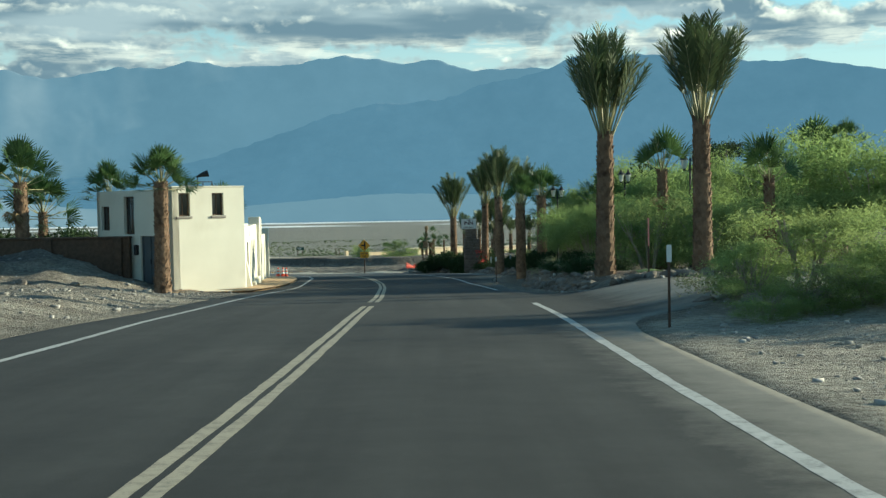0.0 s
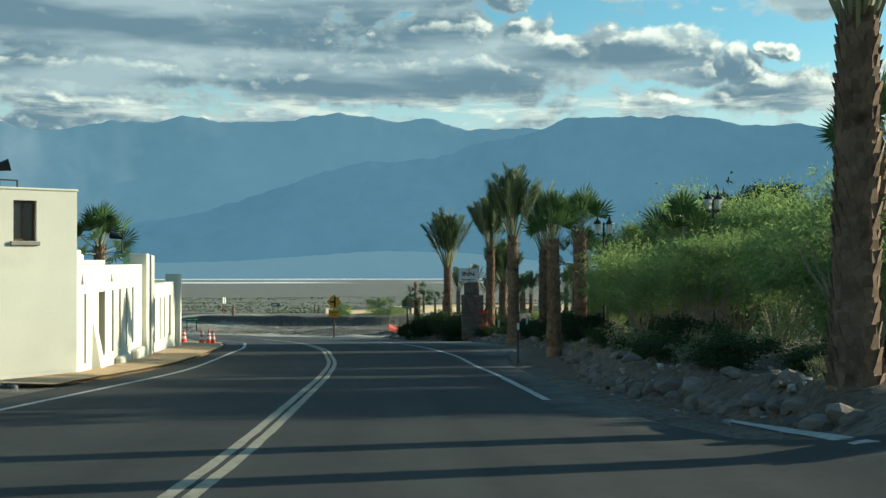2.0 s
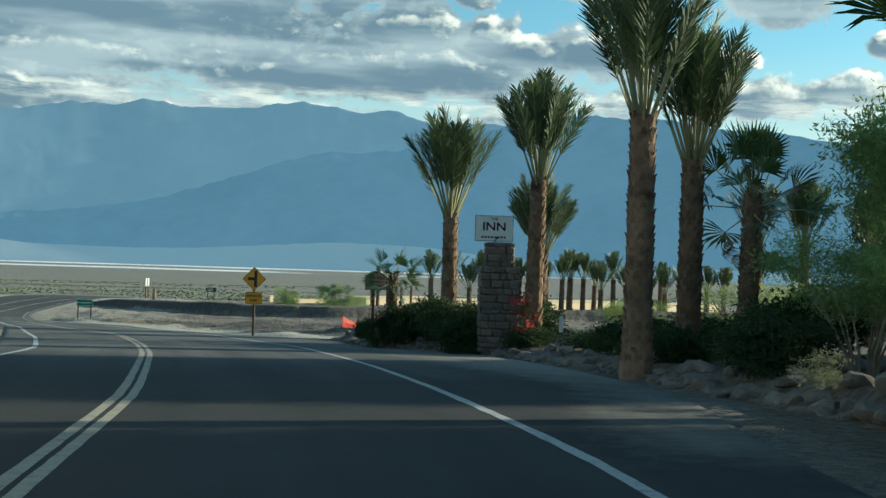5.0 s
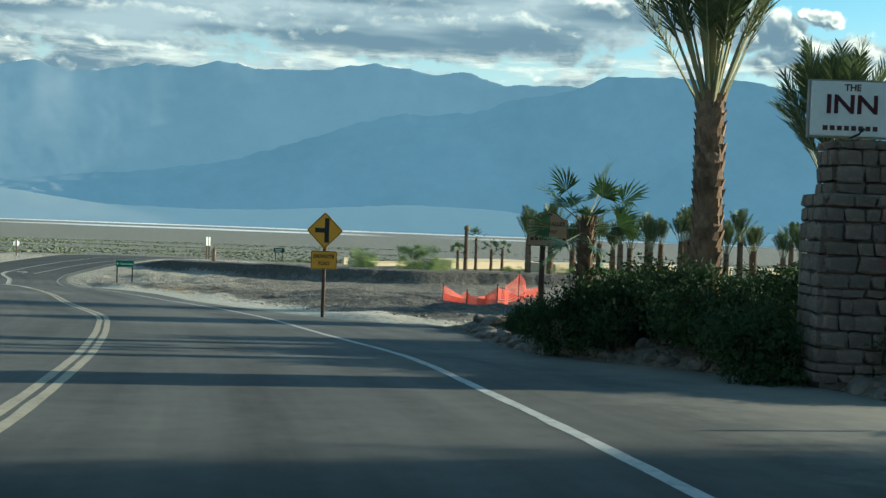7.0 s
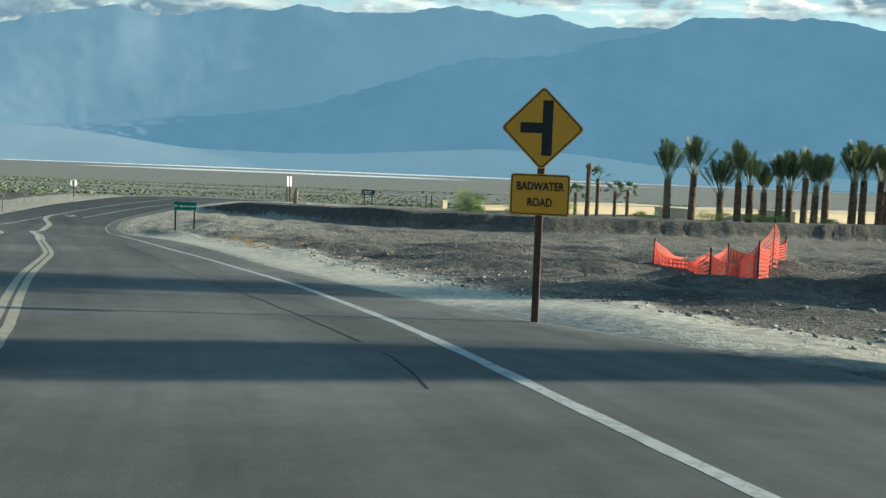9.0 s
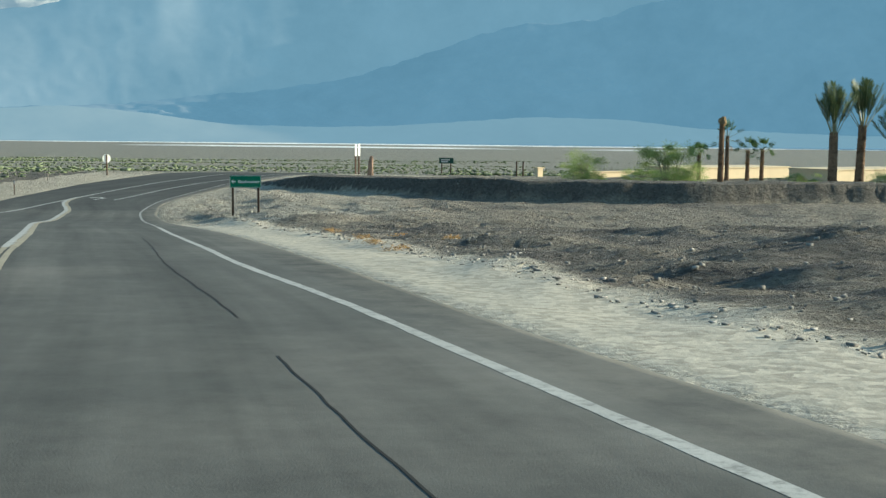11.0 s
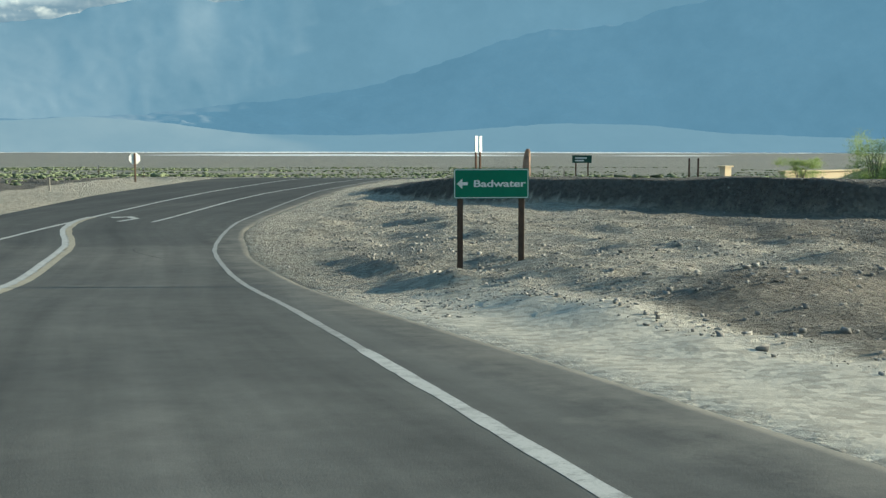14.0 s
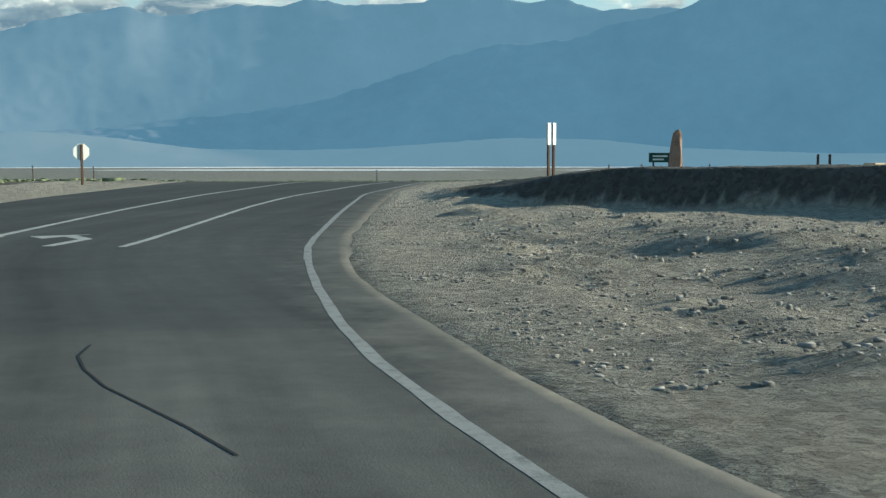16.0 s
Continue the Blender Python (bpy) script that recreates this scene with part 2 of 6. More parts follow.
POST_WOOD = noise_mat("wood_sign_post", (0.06, 0.036, 0.026), (0.12, 0.075, 0.052), 6, 0.9, 0.3, 60)
ORANGE = noise_mat("orange_plastic", (0.85, 0.10, 0.03), (0.75, 0.08, 0.025), 3, 0.5, 0.03)
NET = noise_mat("orange_mesh_fence", (0.85, 0.15, 0.10), (0.75, 0.12, 0.08), 3, 0.6, 0, 20, translucent=0.45)
RED = noise_mat("faded_red_panel", (0.72, 0.30, 0.25), (0.62, 0.22, 0.18), 3, 0.5, 0.03)
OCHRE = noise_mat("ochre_paving", (0.52, 0.35, 0.19), (0.44, 0.30, 0.17), 1.2, 0.9, 0.2, 30, (0.36, 0.27, 0.18), world_space=True)
TANWALL = noise_mat("tan_plaster", (0.72, 0.58, 0.38), (0.62, 0.50, 0.33), 0.8, 0.9, 0.1, 14)
LANTERN = noise_mat("frosted_lantern_glass", (0.75, 0.74, 0.68), (0.66, 0.65, 0.60), 4, 0.25, 0.02)
GRASS = noise_mat("lawn", (0.09, 0.14, 0.04), (0.17, 0.22, 0.07), 2, 0.9, 0.4, 40, world_space=True)
GLASS = bpy.data.materials.new("window_glass")
GLASS.use_nodes = True
_b = GLASS.node_tree.nodes["Principled BSDF"]
_b.inputs["Base Color"].default_value = (0.02, 0.022, 0.024, 1)
_b.inputs["Roughness"].default_value = 0.08

# asphalt: worn wheel paths, patches, fine chippings
ASPHALT = noise_mat("asphalt", (0.047, 0.0465, 0.0425), (0.078, 0.0765, 0.068), 0.35, 0.85, 0.35, 90, (0.10, 0.095, 0.083), world_space=True, dist=0.01)


def add_wheel_tracks(m):
    t = m.node_tree
    b = t.nodes["Principled BSDF"]
    col = b.inputs["Base Color"].links[0].from_socket
    at = t.nodes.new("ShaderNodeAttribute")
    at.attribute_name = "lane"
    sp = t.nodes.new("ShaderNodeSeparateXYZ")
    t.links.new(at.outputs["Vector"], sp.inputs[0])
    cb = t.nodes.new("ShaderNodeCombineXYZ")
    for i, k in ((0, 0.9), (1, 0.035)):
        mu = t.nodes.new("ShaderNodeMath")
        mu.operation = "MULTIPLY"
        t.links.new(sp.outputs[i], mu.inputs[0])
        mu.inputs[1].default_value = k
        t.links.new(mu.outputs[0], cb.inputs[i])
    n = t.nodes.new("ShaderNodeTexNoise")
    n.inputs["Scale"].default_value, n.inputs["Detail"].default_value, n.inputs["Roughness"].default_value = 1.3, 5.0, 0.6
    t.links.new(cb.outputs[0], n.inputs["Vector"])
    n2 = t.nodes.new("ShaderNodeTexNoise")
    n2.inputs["Scale"].default_value, n2.inputs["Detail"].default_value, n2.inputs["Roughness"].default_value = 2.2, 8.0, 0.7
    g = t.nodes.new("ShaderNodeNewGeometry")
    t.links.new(g.outputs["Position"], n2.inputs["Vector"])
    ad = t.nodes.new("ShaderNodeMath")
    ad.operation = "MULTIPLY_ADD"
    t.links.new(n2.outputs["Fac"], ad.inputs[0])
    ad.inputs[1].default_value = 0.55
    t.links.new(n.outputs["Fac"], ad.inputs[2])
    r = t.nodes.new("ShaderNodeMapRange")
    t.links.new(ad.outputs[0], r.inputs[0])
    r.inputs[1].default_value, r.inputs[2].default_value, r.inputs[3].default_value, r.inputs[4].default_value = 0.50, 1.04, 0.60, 1.55
    hs = t.nodes.new("ShaderNodeHueSaturation")
    # the upper stretch is darkened: the trees' shade painted into its colour
    upper_shade = t.nodes.new("ShaderNodeMapRange")
    t.links.new(sp.outputs[1], upper_shade.inputs[0])
    upper_shade.inputs[1].default_value, upper_shade.inputs[2].default_value, upper_shade.inputs[3].default_value, upper_shade.inputs[4].default_value = 70.0, 79.0, 0.53, 1.0
    # more of the same shade painted in beyond y 26
    worn = t.nodes.new("ShaderNodeMapRange")
    t.links.new(sp.outputs[1], worn.inputs[0])
    worn.inputs[1].default_value, worn.inputs[2].default_value, worn.inputs[3].default_value, worn.inputs[4].default_value = 26.0, 42.0, 1.0, 0.80
    late = t.nodes.new("ShaderNodeMapRange")
    t.links.new(sp.outputs[1], late.inputs[0])
    late.inputs[1].default_value, late.inputs[2].default_value, late.inputs[3].default_value, late.inputs[4].default_value = 70.0, 79.0, 1.0, 2.2
    # tree shade painted before the inn's sign; darker round bend and at junction
    dark, turn, cross = [t.nodes.new("ShaderNodeMapRange") for i in range(3)]
    for k, a, z, v in ((dark, 57.0, 65.0, 0.736), (turn, 142.0, 162.0, 0.72), (cross, 164.0, 182.0, 0.74)):
        t.links.new(sp.outputs[1], k.inputs[0])
        k.inputs[1].default_value, k.inputs[2].default_value, k.inputs[3].default_value, k.inputs[4].default_value = a, z, 1.0, v
    both = t.nodes.new("ShaderNodeMath")
    both.operation = "MULTIPLY"
    t.links.new(r.outputs[0], both.inputs[0])
    t.links.new(upper_shade.outputs[0], both.inputs[1])
    for k in (worn, late, dark, turn, cross):
        more = t.nodes.new("ShaderNodeMath")
        more.operation = "MULTIPLY"
        t.links.new(both.outputs[0], more.inputs[0])
        t.links.new(k.outputs[0], more.inputs[1])
        both = more
    t.links.new(both.outputs[0], hs.inputs["Value"])
    t.links.new(col, hs.inputs["Color"])
    t.links.new(hs.outputs[0], b.inputs["Base Color"])


add_wheel_tracks(ASPHALT)


def add_dust(m):
    """Tan dust and grit drifted over the edge of the asphalt."""
    t = m.node_tree
    b = t.nodes["Principled BSDF"]
    col = b.inputs["Base Color"].links[0].from_socket
    at = t.nodes.new("ShaderNodeAttribute")
    at.attribute_name = "dust"
    g = t.nodes.new("ShaderNodeNewGeometry")
    n = t.nodes.new("ShaderNodeTexNoise")
    n.inputs["Scale"].default_value, n.inputs["Detail"].default_value, n.inputs["Roughness"].default_value = 1.1, 9.0, 0.75
    t.links.new(g.outputs["Position"], n.inputs["Vector"])
    ad = t.nodes.new("ShaderNodeMath")
    ad.operation = "ADD"
    t.links.new(at.outputs["Fac"], ad.inputs[0])
    t.links.new(n.outputs["Fac"], ad.inputs[1])
    r = t.nodes.new("ShaderNodeMapRange")
    t.links.new(ad.outputs[0], r.inputs[0])
    r.inputs[1].default_value, r.inputs[2].default_value = 0.72, 1.35
    mx = t.nodes.new("ShaderNodeMix")
    mx.data_type = "RGBA"
    t.links.new(r.outputs[0], mx.inputs[0])
    t.links.new(col, mx.inputs[6])
    mx.inputs[7].default_value = (0.22, 0.20, 0.165, 1)
    t.links.new(mx.outputs[2], b.inputs["Base Color"])


add_dust(ASPHALT)


def worn_paint(name, col):
    m = noise_mat(name, col, tuple(k * 0.8 for k in col), 1.2, 0.75, 0.15, 60, None, True)
    t = m.node_tree
    b = t.nodes["Principled BSDF"]
    src = b.inputs["Base Color"].links[0].from_socket
    g = t.nodes.new("ShaderNodeNewGeometry").outputs["Position"]
    n = t.nodes.new("ShaderNodeTexNoise")
    n.inputs["Scale"].default_value, n.inputs["Detail"].default_value, n.inputs["Roughness"].default_value = 7.0, 9.0, 0.8
    t.links.new(g, n.inputs["Vector"])
    r = t.nodes.new("ShaderNodeMapRange")
    t.links.new(n.outputs["Fac"], r.inputs[0])
    r.inputs[1].default_value, r.inputs[2].default_value = 0.48, 0.76
    mx = t.nodes.new("ShaderNodeMix")
    mx.data_type = "RGBA"
    t.links.new(r.outputs[0], mx.inputs[0])
    t.links.new(src, mx.inputs[6])
    mx.inputs[7].default_value = (0.085, 0.084, 0.077, 1)
    t.links.new(mx.outputs[2], b.inputs["Base Color"])
    return m


PAINT_W = worn_paint("worn_white_paint", (0.50, 0.49, 0.455))
PAINT_OLD = worn_paint("old_white_paint", (0.34, 0.335, 0.31))
PAINT_Y = worn_paint("worn_yellow_paint", (0.42, 0.365, 0.265))
TAR = noise_mat("tar_seal", (0.012, 0.012, 0.012), (0.025, 0.025, 0.024), 3, 0.95, 0.1)


def ground_mat():
    m = noise_mat("desert_ground", (0.20, 0.175, 0.14), (0.31, 0.275, 0.22), 0.5, 0.95, 1.0, 14, (0.15, 0.135, 0.115), True, dist=0.09)
    t = m.node_tree
    b = t.nodes["Principled BSDF"]
    col = b.inputs["Base Color"].links[0].from_socket
    pos = t.nodes.new("ShaderNodeNewGeometry").outputs["Position"]
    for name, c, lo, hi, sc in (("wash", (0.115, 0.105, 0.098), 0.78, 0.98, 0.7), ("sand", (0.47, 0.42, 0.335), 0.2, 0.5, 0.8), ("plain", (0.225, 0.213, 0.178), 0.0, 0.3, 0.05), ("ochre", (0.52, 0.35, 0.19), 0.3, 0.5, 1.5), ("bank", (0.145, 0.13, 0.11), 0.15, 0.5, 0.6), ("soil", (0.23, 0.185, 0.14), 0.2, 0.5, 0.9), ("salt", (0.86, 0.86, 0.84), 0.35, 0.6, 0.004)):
        at = t.nodes.new("ShaderNodeAttribute")
        at.attribute_name = name
        n = t.nodes.new("ShaderNodeTexNoise")
        n.inputs["Scale"].default_value, n.inputs["Detail"].default_value = sc, 6.0
        drawn = t.nodes.new("ShaderNodeVectorMath")
        drawn.operation = "MULTIPLY"
        drawn.inputs[1].default_value = (0.45, 2.2, 1.0) if name == "wash" else (1, 1, 1)
        t.links.new(pos, drawn.inputs[0])
        t.links.new(drawn.outputs[0], n.inputs["Vector"])
        ad = t.nodes.new("ShaderNodeMath")
        ad.operation = "MULTIPLY_ADD"
        t.links.new(n.outputs["Fac"], ad.inputs[0])
        ad.inputs[1].default_value = 0.8
        sub = t.nodes.new("ShaderNodeMath")
        sub.operation = "SUBTRACT"
        t.links.new(at.outputs["Fac"], sub.inputs[0])
        sub.inputs[1].default_value = 0.4
        t.links.new(sub.outputs[0], ad.inputs[2])
        r = t.nodes.new("ShaderNodeMapRange")
        t.links.new(ad.outputs[0], r.inputs[0])
        r.inputs[1].default_value, r.inputs[2].default_value = lo, hi
        mx = t.nodes.new("ShaderNodeMix")
        mx.data_type = "RGBA"
        t.links.new(r.outputs[0], mx.inputs[0])
        t.links.new(col, mx.inputs[6])
        mx.inputs[7].default_value = (*c, 1)
        col = mx.outputs[2]
    # pebbles
    v = t.nodes.new("ShaderNodeTexVoronoi")
    v.inputs["Scale"].default_value = 9.0
    t.links.new(pos, v.inputs["Vector"])
    hs = t.nodes.new("ShaderNodeHueSaturation")
    vr = t.nodes.new("ShaderNodeMapRange")
    sp = t.nodes.new("ShaderNodeSeparateColor")
    t.links.new(v.outputs["Color"], sp.inputs[0])
    t.links.new(sp.outputs[0], vr.inputs[0])
    vr.inputs[3].default_value, vr.inputs[4].default_value = 0.72, 1.22
    t.links.new(vr.outputs[0], hs.inputs["Value"])
    t.links.new(col, hs.inputs["Color"])
    t.links.new(hs.outputs[0], b.inputs["Base Color"])
    # ruts and clods
    n9 = t.nodes.new("ShaderNodeTexNoise")
    n9.inputs["Scale"].default_value, n9.inputs["Detail"].default_value, n9.inputs["Roughness"].default_value = 1.6, 9.0, 0.68
    drawn9 = t.nodes.new("ShaderNodeVectorMath")
    drawn9.operation = "MULTIPLY"
    drawn9.inputs[1].default_value = (0.7, 1.7, 1.0)
    t.links.new(pos, drawn9.inputs[0])
    t.links.new(drawn9.outputs[0], n9.inputs["Vector"])
    bp = t.nodes.new("ShaderNodeBump")
    bp.inputs["Strength"].default_value, bp.inputs["Distance"].default_value = 1.0, 0.5
    t.links.new(n9.outputs["Fac"], bp.inputs["Height"])
    old = b.inputs["Normal"].links[0].from_node
    t.links.new(bp.outputs[0], old.inputs["Normal"])
    # drifted sand lies smooth
    calm = t.nodes.new("ShaderNodeAttribute")
    calm.attribute_name = "drift"
    for node, most in ((bp, 1.0), (old, 1.0)):
        k = t.nodes.new("ShaderNodeMapRange")
        t.links.new(calm.outputs["Fac"], k.inputs[0])
        k.inputs[3].default_value, k.inputs[4].default_value = most, 0.12 * most
        t.links.new(k.outputs[0], node.inputs["Strength"])
    return m


GROUND = ground_mat()


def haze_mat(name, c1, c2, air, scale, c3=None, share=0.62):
    """Far rock: emission mixed in paints the haze of miles of lit air."""
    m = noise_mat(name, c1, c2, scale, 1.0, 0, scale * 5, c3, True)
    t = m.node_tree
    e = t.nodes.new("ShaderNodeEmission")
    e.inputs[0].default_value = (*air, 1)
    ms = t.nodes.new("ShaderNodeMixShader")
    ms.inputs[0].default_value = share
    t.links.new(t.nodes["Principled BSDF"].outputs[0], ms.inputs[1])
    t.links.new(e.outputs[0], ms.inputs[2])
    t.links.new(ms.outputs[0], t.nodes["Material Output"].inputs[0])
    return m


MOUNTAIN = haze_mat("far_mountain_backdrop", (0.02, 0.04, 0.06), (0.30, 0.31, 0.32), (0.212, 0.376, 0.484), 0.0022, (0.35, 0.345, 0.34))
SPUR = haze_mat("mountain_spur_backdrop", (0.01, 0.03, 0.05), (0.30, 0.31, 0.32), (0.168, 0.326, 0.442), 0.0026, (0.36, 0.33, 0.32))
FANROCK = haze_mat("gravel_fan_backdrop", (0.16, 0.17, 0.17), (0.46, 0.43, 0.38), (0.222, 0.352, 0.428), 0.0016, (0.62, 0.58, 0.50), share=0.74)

# ---- building helpers ----


def part(name, bm, material, parent, label=""):
    """A bmesh or mesh as one object under a thing or a part."""
    if isinstance(bm, bmesh.types.BMesh):
        me = bpy.data.meshes.new(name)
        bm.to_mesh(me)
        bm.free()
    else:
        me = bm
    if material and not me.materials:
        me.materials.append(material)
    ob = new(name, me)
    ob.parent = parent
    if label:
        ob["label"] = label
    return ob


def thing(name, x, y, z, yaw=0.0, label="", category="", group="", kind=""):
    ob = new(name)
    ob.matrix_basis = pose(x, y, z, 0, 0, yaw)
    return tagged(ob, label, category, group, kind)


def mesh_of(name, verts, faces, material=None, smooth=False):
    me = bpy.data.meshes.new(name)
    me.from_pydata([tuple(v) for v in verts], [], faces)
    if material:
        me.materials.append(material)
    if smooth:
        me.polygons.foreach_set("use_smooth", [True] * len(me.polygons))
    me.update()
    return me


def box(bm, x0, x1, y0, y1, z0, z1, bevel=0.0):
    r = bmesh.ops.create_cube(bm, size=1.0, matrix=Matrix.LocRotScale(((x0 + x1) / 2, (y0 + y1) / 2, (z0 + z1) / 2), None, (x1 - x0, y1 - y0, z1 - z0)))
    if bevel:
        es = {e for v in r["verts"] for e in v.link_edges}
        bmesh.ops.bevel(bm, geom=list(es), offset=bevel, segments=1, affect="EDGES")
    return bm


def boxes(*dims, bevel=0.0):
    bm = bmesh.new()
    for d in dims:
        box(bm, *d, bevel=bevel)
    return bm


def tube(bm, points, radii, sides=8, cap=True):
    """A round bar along points with a radius at each."""
    rings = []
    pts = [Vector(p) for p in points]
    for i, p in enumerate(pts):
        d = (pts[min(i + 1, len(pts) - 1)] - pts[max(i - 1, 0)]).normalized()
        a = d.orthogonal().normalized() if abs(d.z) < 0.98 else Vector((1, 0, 0))
        a = (a - d * a.dot(d)).normalized()
        b = d.cross(a)
        rings.append([bm.verts.new(p + (a * math.cos(2 * math.pi * k / sides) + b * math.sin(2 * math.pi * k / sides)) * radii[i]) for k in range(sides)])
    for r0, r1 in zip(rings, rings[1:]):
        for k in range(sides):
            bm.faces.new((r0[k], r0[(k + 1) % sides], r1[(k + 1) % sides], r1[k]))
    if cap:
        bm.faces.new(rings[0][::-1])
        bm.faces.new(rings[-1])
    return bm


def text_mesh(name, words, size, width=None):
    """Words as a thin solid, upright in the xz plane, read from -y, centred."""
    cu = bpy.data.curves.new(name, "FONT")
    cu.body, cu.size, cu.align_x, cu.align_y = words, size, "CENTER", "CENTER"
    cu.extrude, cu.offset = 0.003, size * 0.022
    ob = bpy.data.objects.new(name, cu)
    scene.collection.objects.link(ob)
    dg = bpy.context.evaluated_depsgraph_get()
    me = bpy.data.meshes.new_from_object(ob.evaluated_get(dg))
    bpy.data.objects.remove(ob)
    bpy.data.curves.remove(cu)
    w = max(v.co.x for v in me.vertices) - min(v.co.x for v in me.vertices)
    k = width / w if width else 1.0
    me.transform(Matrix.Diagonal((k, 1, 1, 1)))
    me.transform(pose(0, 0, 0, 90))
    return me


_rng = np.random.default_rng(7)
_LAT = _rng.random((256, 256))


def lattice(x, y):
    x, y = np.asarray(x, float), np.asarray(y, float)
    xi, yi = np.floor(x).astype(int), np.floor(y).astype(int)
    fx, fy = x - xi, y - yi
    fx, fy = fx * fx * (3 - 2 * fx), fy * fy * (3 - 2 * fy)
    g = lambda a, b: _LAT[a % 256, b % 256]
    return (g(xi, yi) * (1 - fx) + g(xi + 1, yi) * fx) * (1 - fy) + (g(xi, yi + 1) * (1 - fx) + g(xi + 1, yi + 1) * fx) * fy - 0.5


def fbm(x, y, n=4):
    s, a = 0.0, 1.0
    for i in range(n):
        s = s + a * lattice(x * 2 ** i + 17.3 * i, y * 2 ** i + 9.1 * i)
        a *= 0.5
    return s


def smooth(v, lo, hi):
    k = np.clip((np.asarray(v, float) - lo) / (hi - lo), 0, 1)
    return k * k * (3 - 2 * k)


# ---- the lie of the land ----
GRADE = [(-60, 1.75), (0, -1.27), (10.8, -1.73), (21.3, -2.09), (31.9, -2.62), (54.3, -3.80), (65, -4.18), (74.2, -4.58), (83, -5.06), (92.2, -5.55), (98.3, -5.84), (117.2, -6.93), (123.5, -7.20), (132.7, -7.73), (141.9, -8.33), (151.6, -8.98), (160, -9.17), (175, -9.2), (206, -9.2), (225, -9.8), (300, -13), (600, -20), (1200, -30), (2500, -46), (4800, -60)]
RIGHT_EDGE = [(-40, 3.0), (19, 3.0), (21.5, 4.0), (23, 12), (29.2, 12), (30.6, 6.2), (31.6, 4.0), (33.5, 3.2), (38, 2.7), (55, 2.4), (62, 2.7), (69, 3.6), (75, 3.0), (81, 2.5), (86.5, 1.5), (88.0, -0.6), (89.5, -1.9), (91, -2.1), (94, -2.4), (97, -3.0), (100, -4.9), (103, -7.1), (106, -8.8), (115, -13), (127, -18.4), (139, -23.7), (149.5, -29.0), (157, -32.6), (164.5, -35.2), (170, -36.3), (180, -37.4), (193, -38.7), (212, -38.5), (240, -32)]
LEFT_EDGE = [(-40, -6.9), (18, -6.9), (24, -6.8), (42, -7.3), (57, -7.7), (66, -8.3), (72, -9.2), (80, -10.6), (90, -13.6), (97, -15.8), (110, -20), (124, -25.5), (137, -31.5), (150, -38), (162, -44), (168, -45.6), (185, -49), (202, -50.5), (215, -51), (240, -50)]
RIGHT_LINE = [(-40, 2.1), (31, 2.1), (41, 1.8), (50, 1.5), (61, 0.8), (69, -0.3), (79, -2.0), (87.5, -3.7), (94.5, -6.2), (101.3, -8.5), (108.5, -11.3), (118, -15.6), (123.8, -18.75), (127.5, -20.35), (131, -22.0), (136.2, -24.35), (147.6, -29.25), (153.6, -32.05), (159, -34.25), (163.3, -35.5), (168.3, -36.7), (178, -38.0), (190, -39.4), (203, -39.2), (214, -37.8), (225, -34)]
YELLOW_LINE = [(-40, -1.6), (20, -1.65), (33, -1.85), (40, -2.15), (48, -2.5), (56.4, -3.0), (66, -4.1), (72, -5.2), (78.7, -6.5), (85.5, -8.1), (91, -9.6), (97, -11.4), (103, -14.0), (107.5, -15.9), (117.5, -19.8), (125.3, -23.5), (133.5, -27.2), (147, -33.6), (151, -34.85), (154, -36.0), (156.2, -36.82), (158.2, -37.56), (160.2, -38.32), (161.7, -39.08), (163.4, -40.06), (165.2, -40.9), (167.2, -41.66), (169.1, -42.2), (170.6, -42.53)]
LEFT_LINE = [(-40, -5.4), (18, -5.45), (24, -5.6), (38, -6.2), (50, -6.4), (57, -6.85), (69, -7.7), (80, -9.4), (90, -12.4), (97, -14.9), (110, -19.2), (123, -24.4), (137, -30.4), (150, -37), (158, -41.5)]
TURN_LINE = [(156, -39.9), (163.5, -41.3), (172, -42.6), (180, -43.7), (189, -44.6), (203, -45.0), (214, -44)]
LANE_LINE = [(168.2, -39.35), (174.3, -40.1), (181, -40.9), (188, -41.4), (200, -41.2), (212, -40)]
BERM = [(-38, 190), (-33, 184.5), (-27, 180.5), (-17, 175), (-8, 174.5), (5, 178), (20, 183), (45, 190), (90, 200)]

BOULDER_EDGE = [(33.5, 4.3), (37, 4.0), (40.3, 3.7), (42.5, 3.4), (45, 3.4), (48, 3.6), (51, 4.0), (54, 4.2), (58, 4.4), (62, 4.7), (66, 4.5), (69.5, 4.05), (72, 3.75), (75, 3.4), (79, 2.95), (83, 2.3), (86.5, 1.6), (88.1, -0.5), (89.5, -1.8), (91, -1.8), (93, -2.0), (96.5, -2.7)]


def along(table, y):
    a = np.array(table, float)
    k = np.interp(y, a[:, 0], a[:, 1])
    k0, k1 = np.interp(np.asarray(y) - 1.8, a[:, 0], a[:, 1]), np.interp(np.asarray(y) + 1.8, a[:, 0], a[:, 1])
    return (2 * k + k0 + k1) / 4


def grade(y):
    return along(GRADE, y)


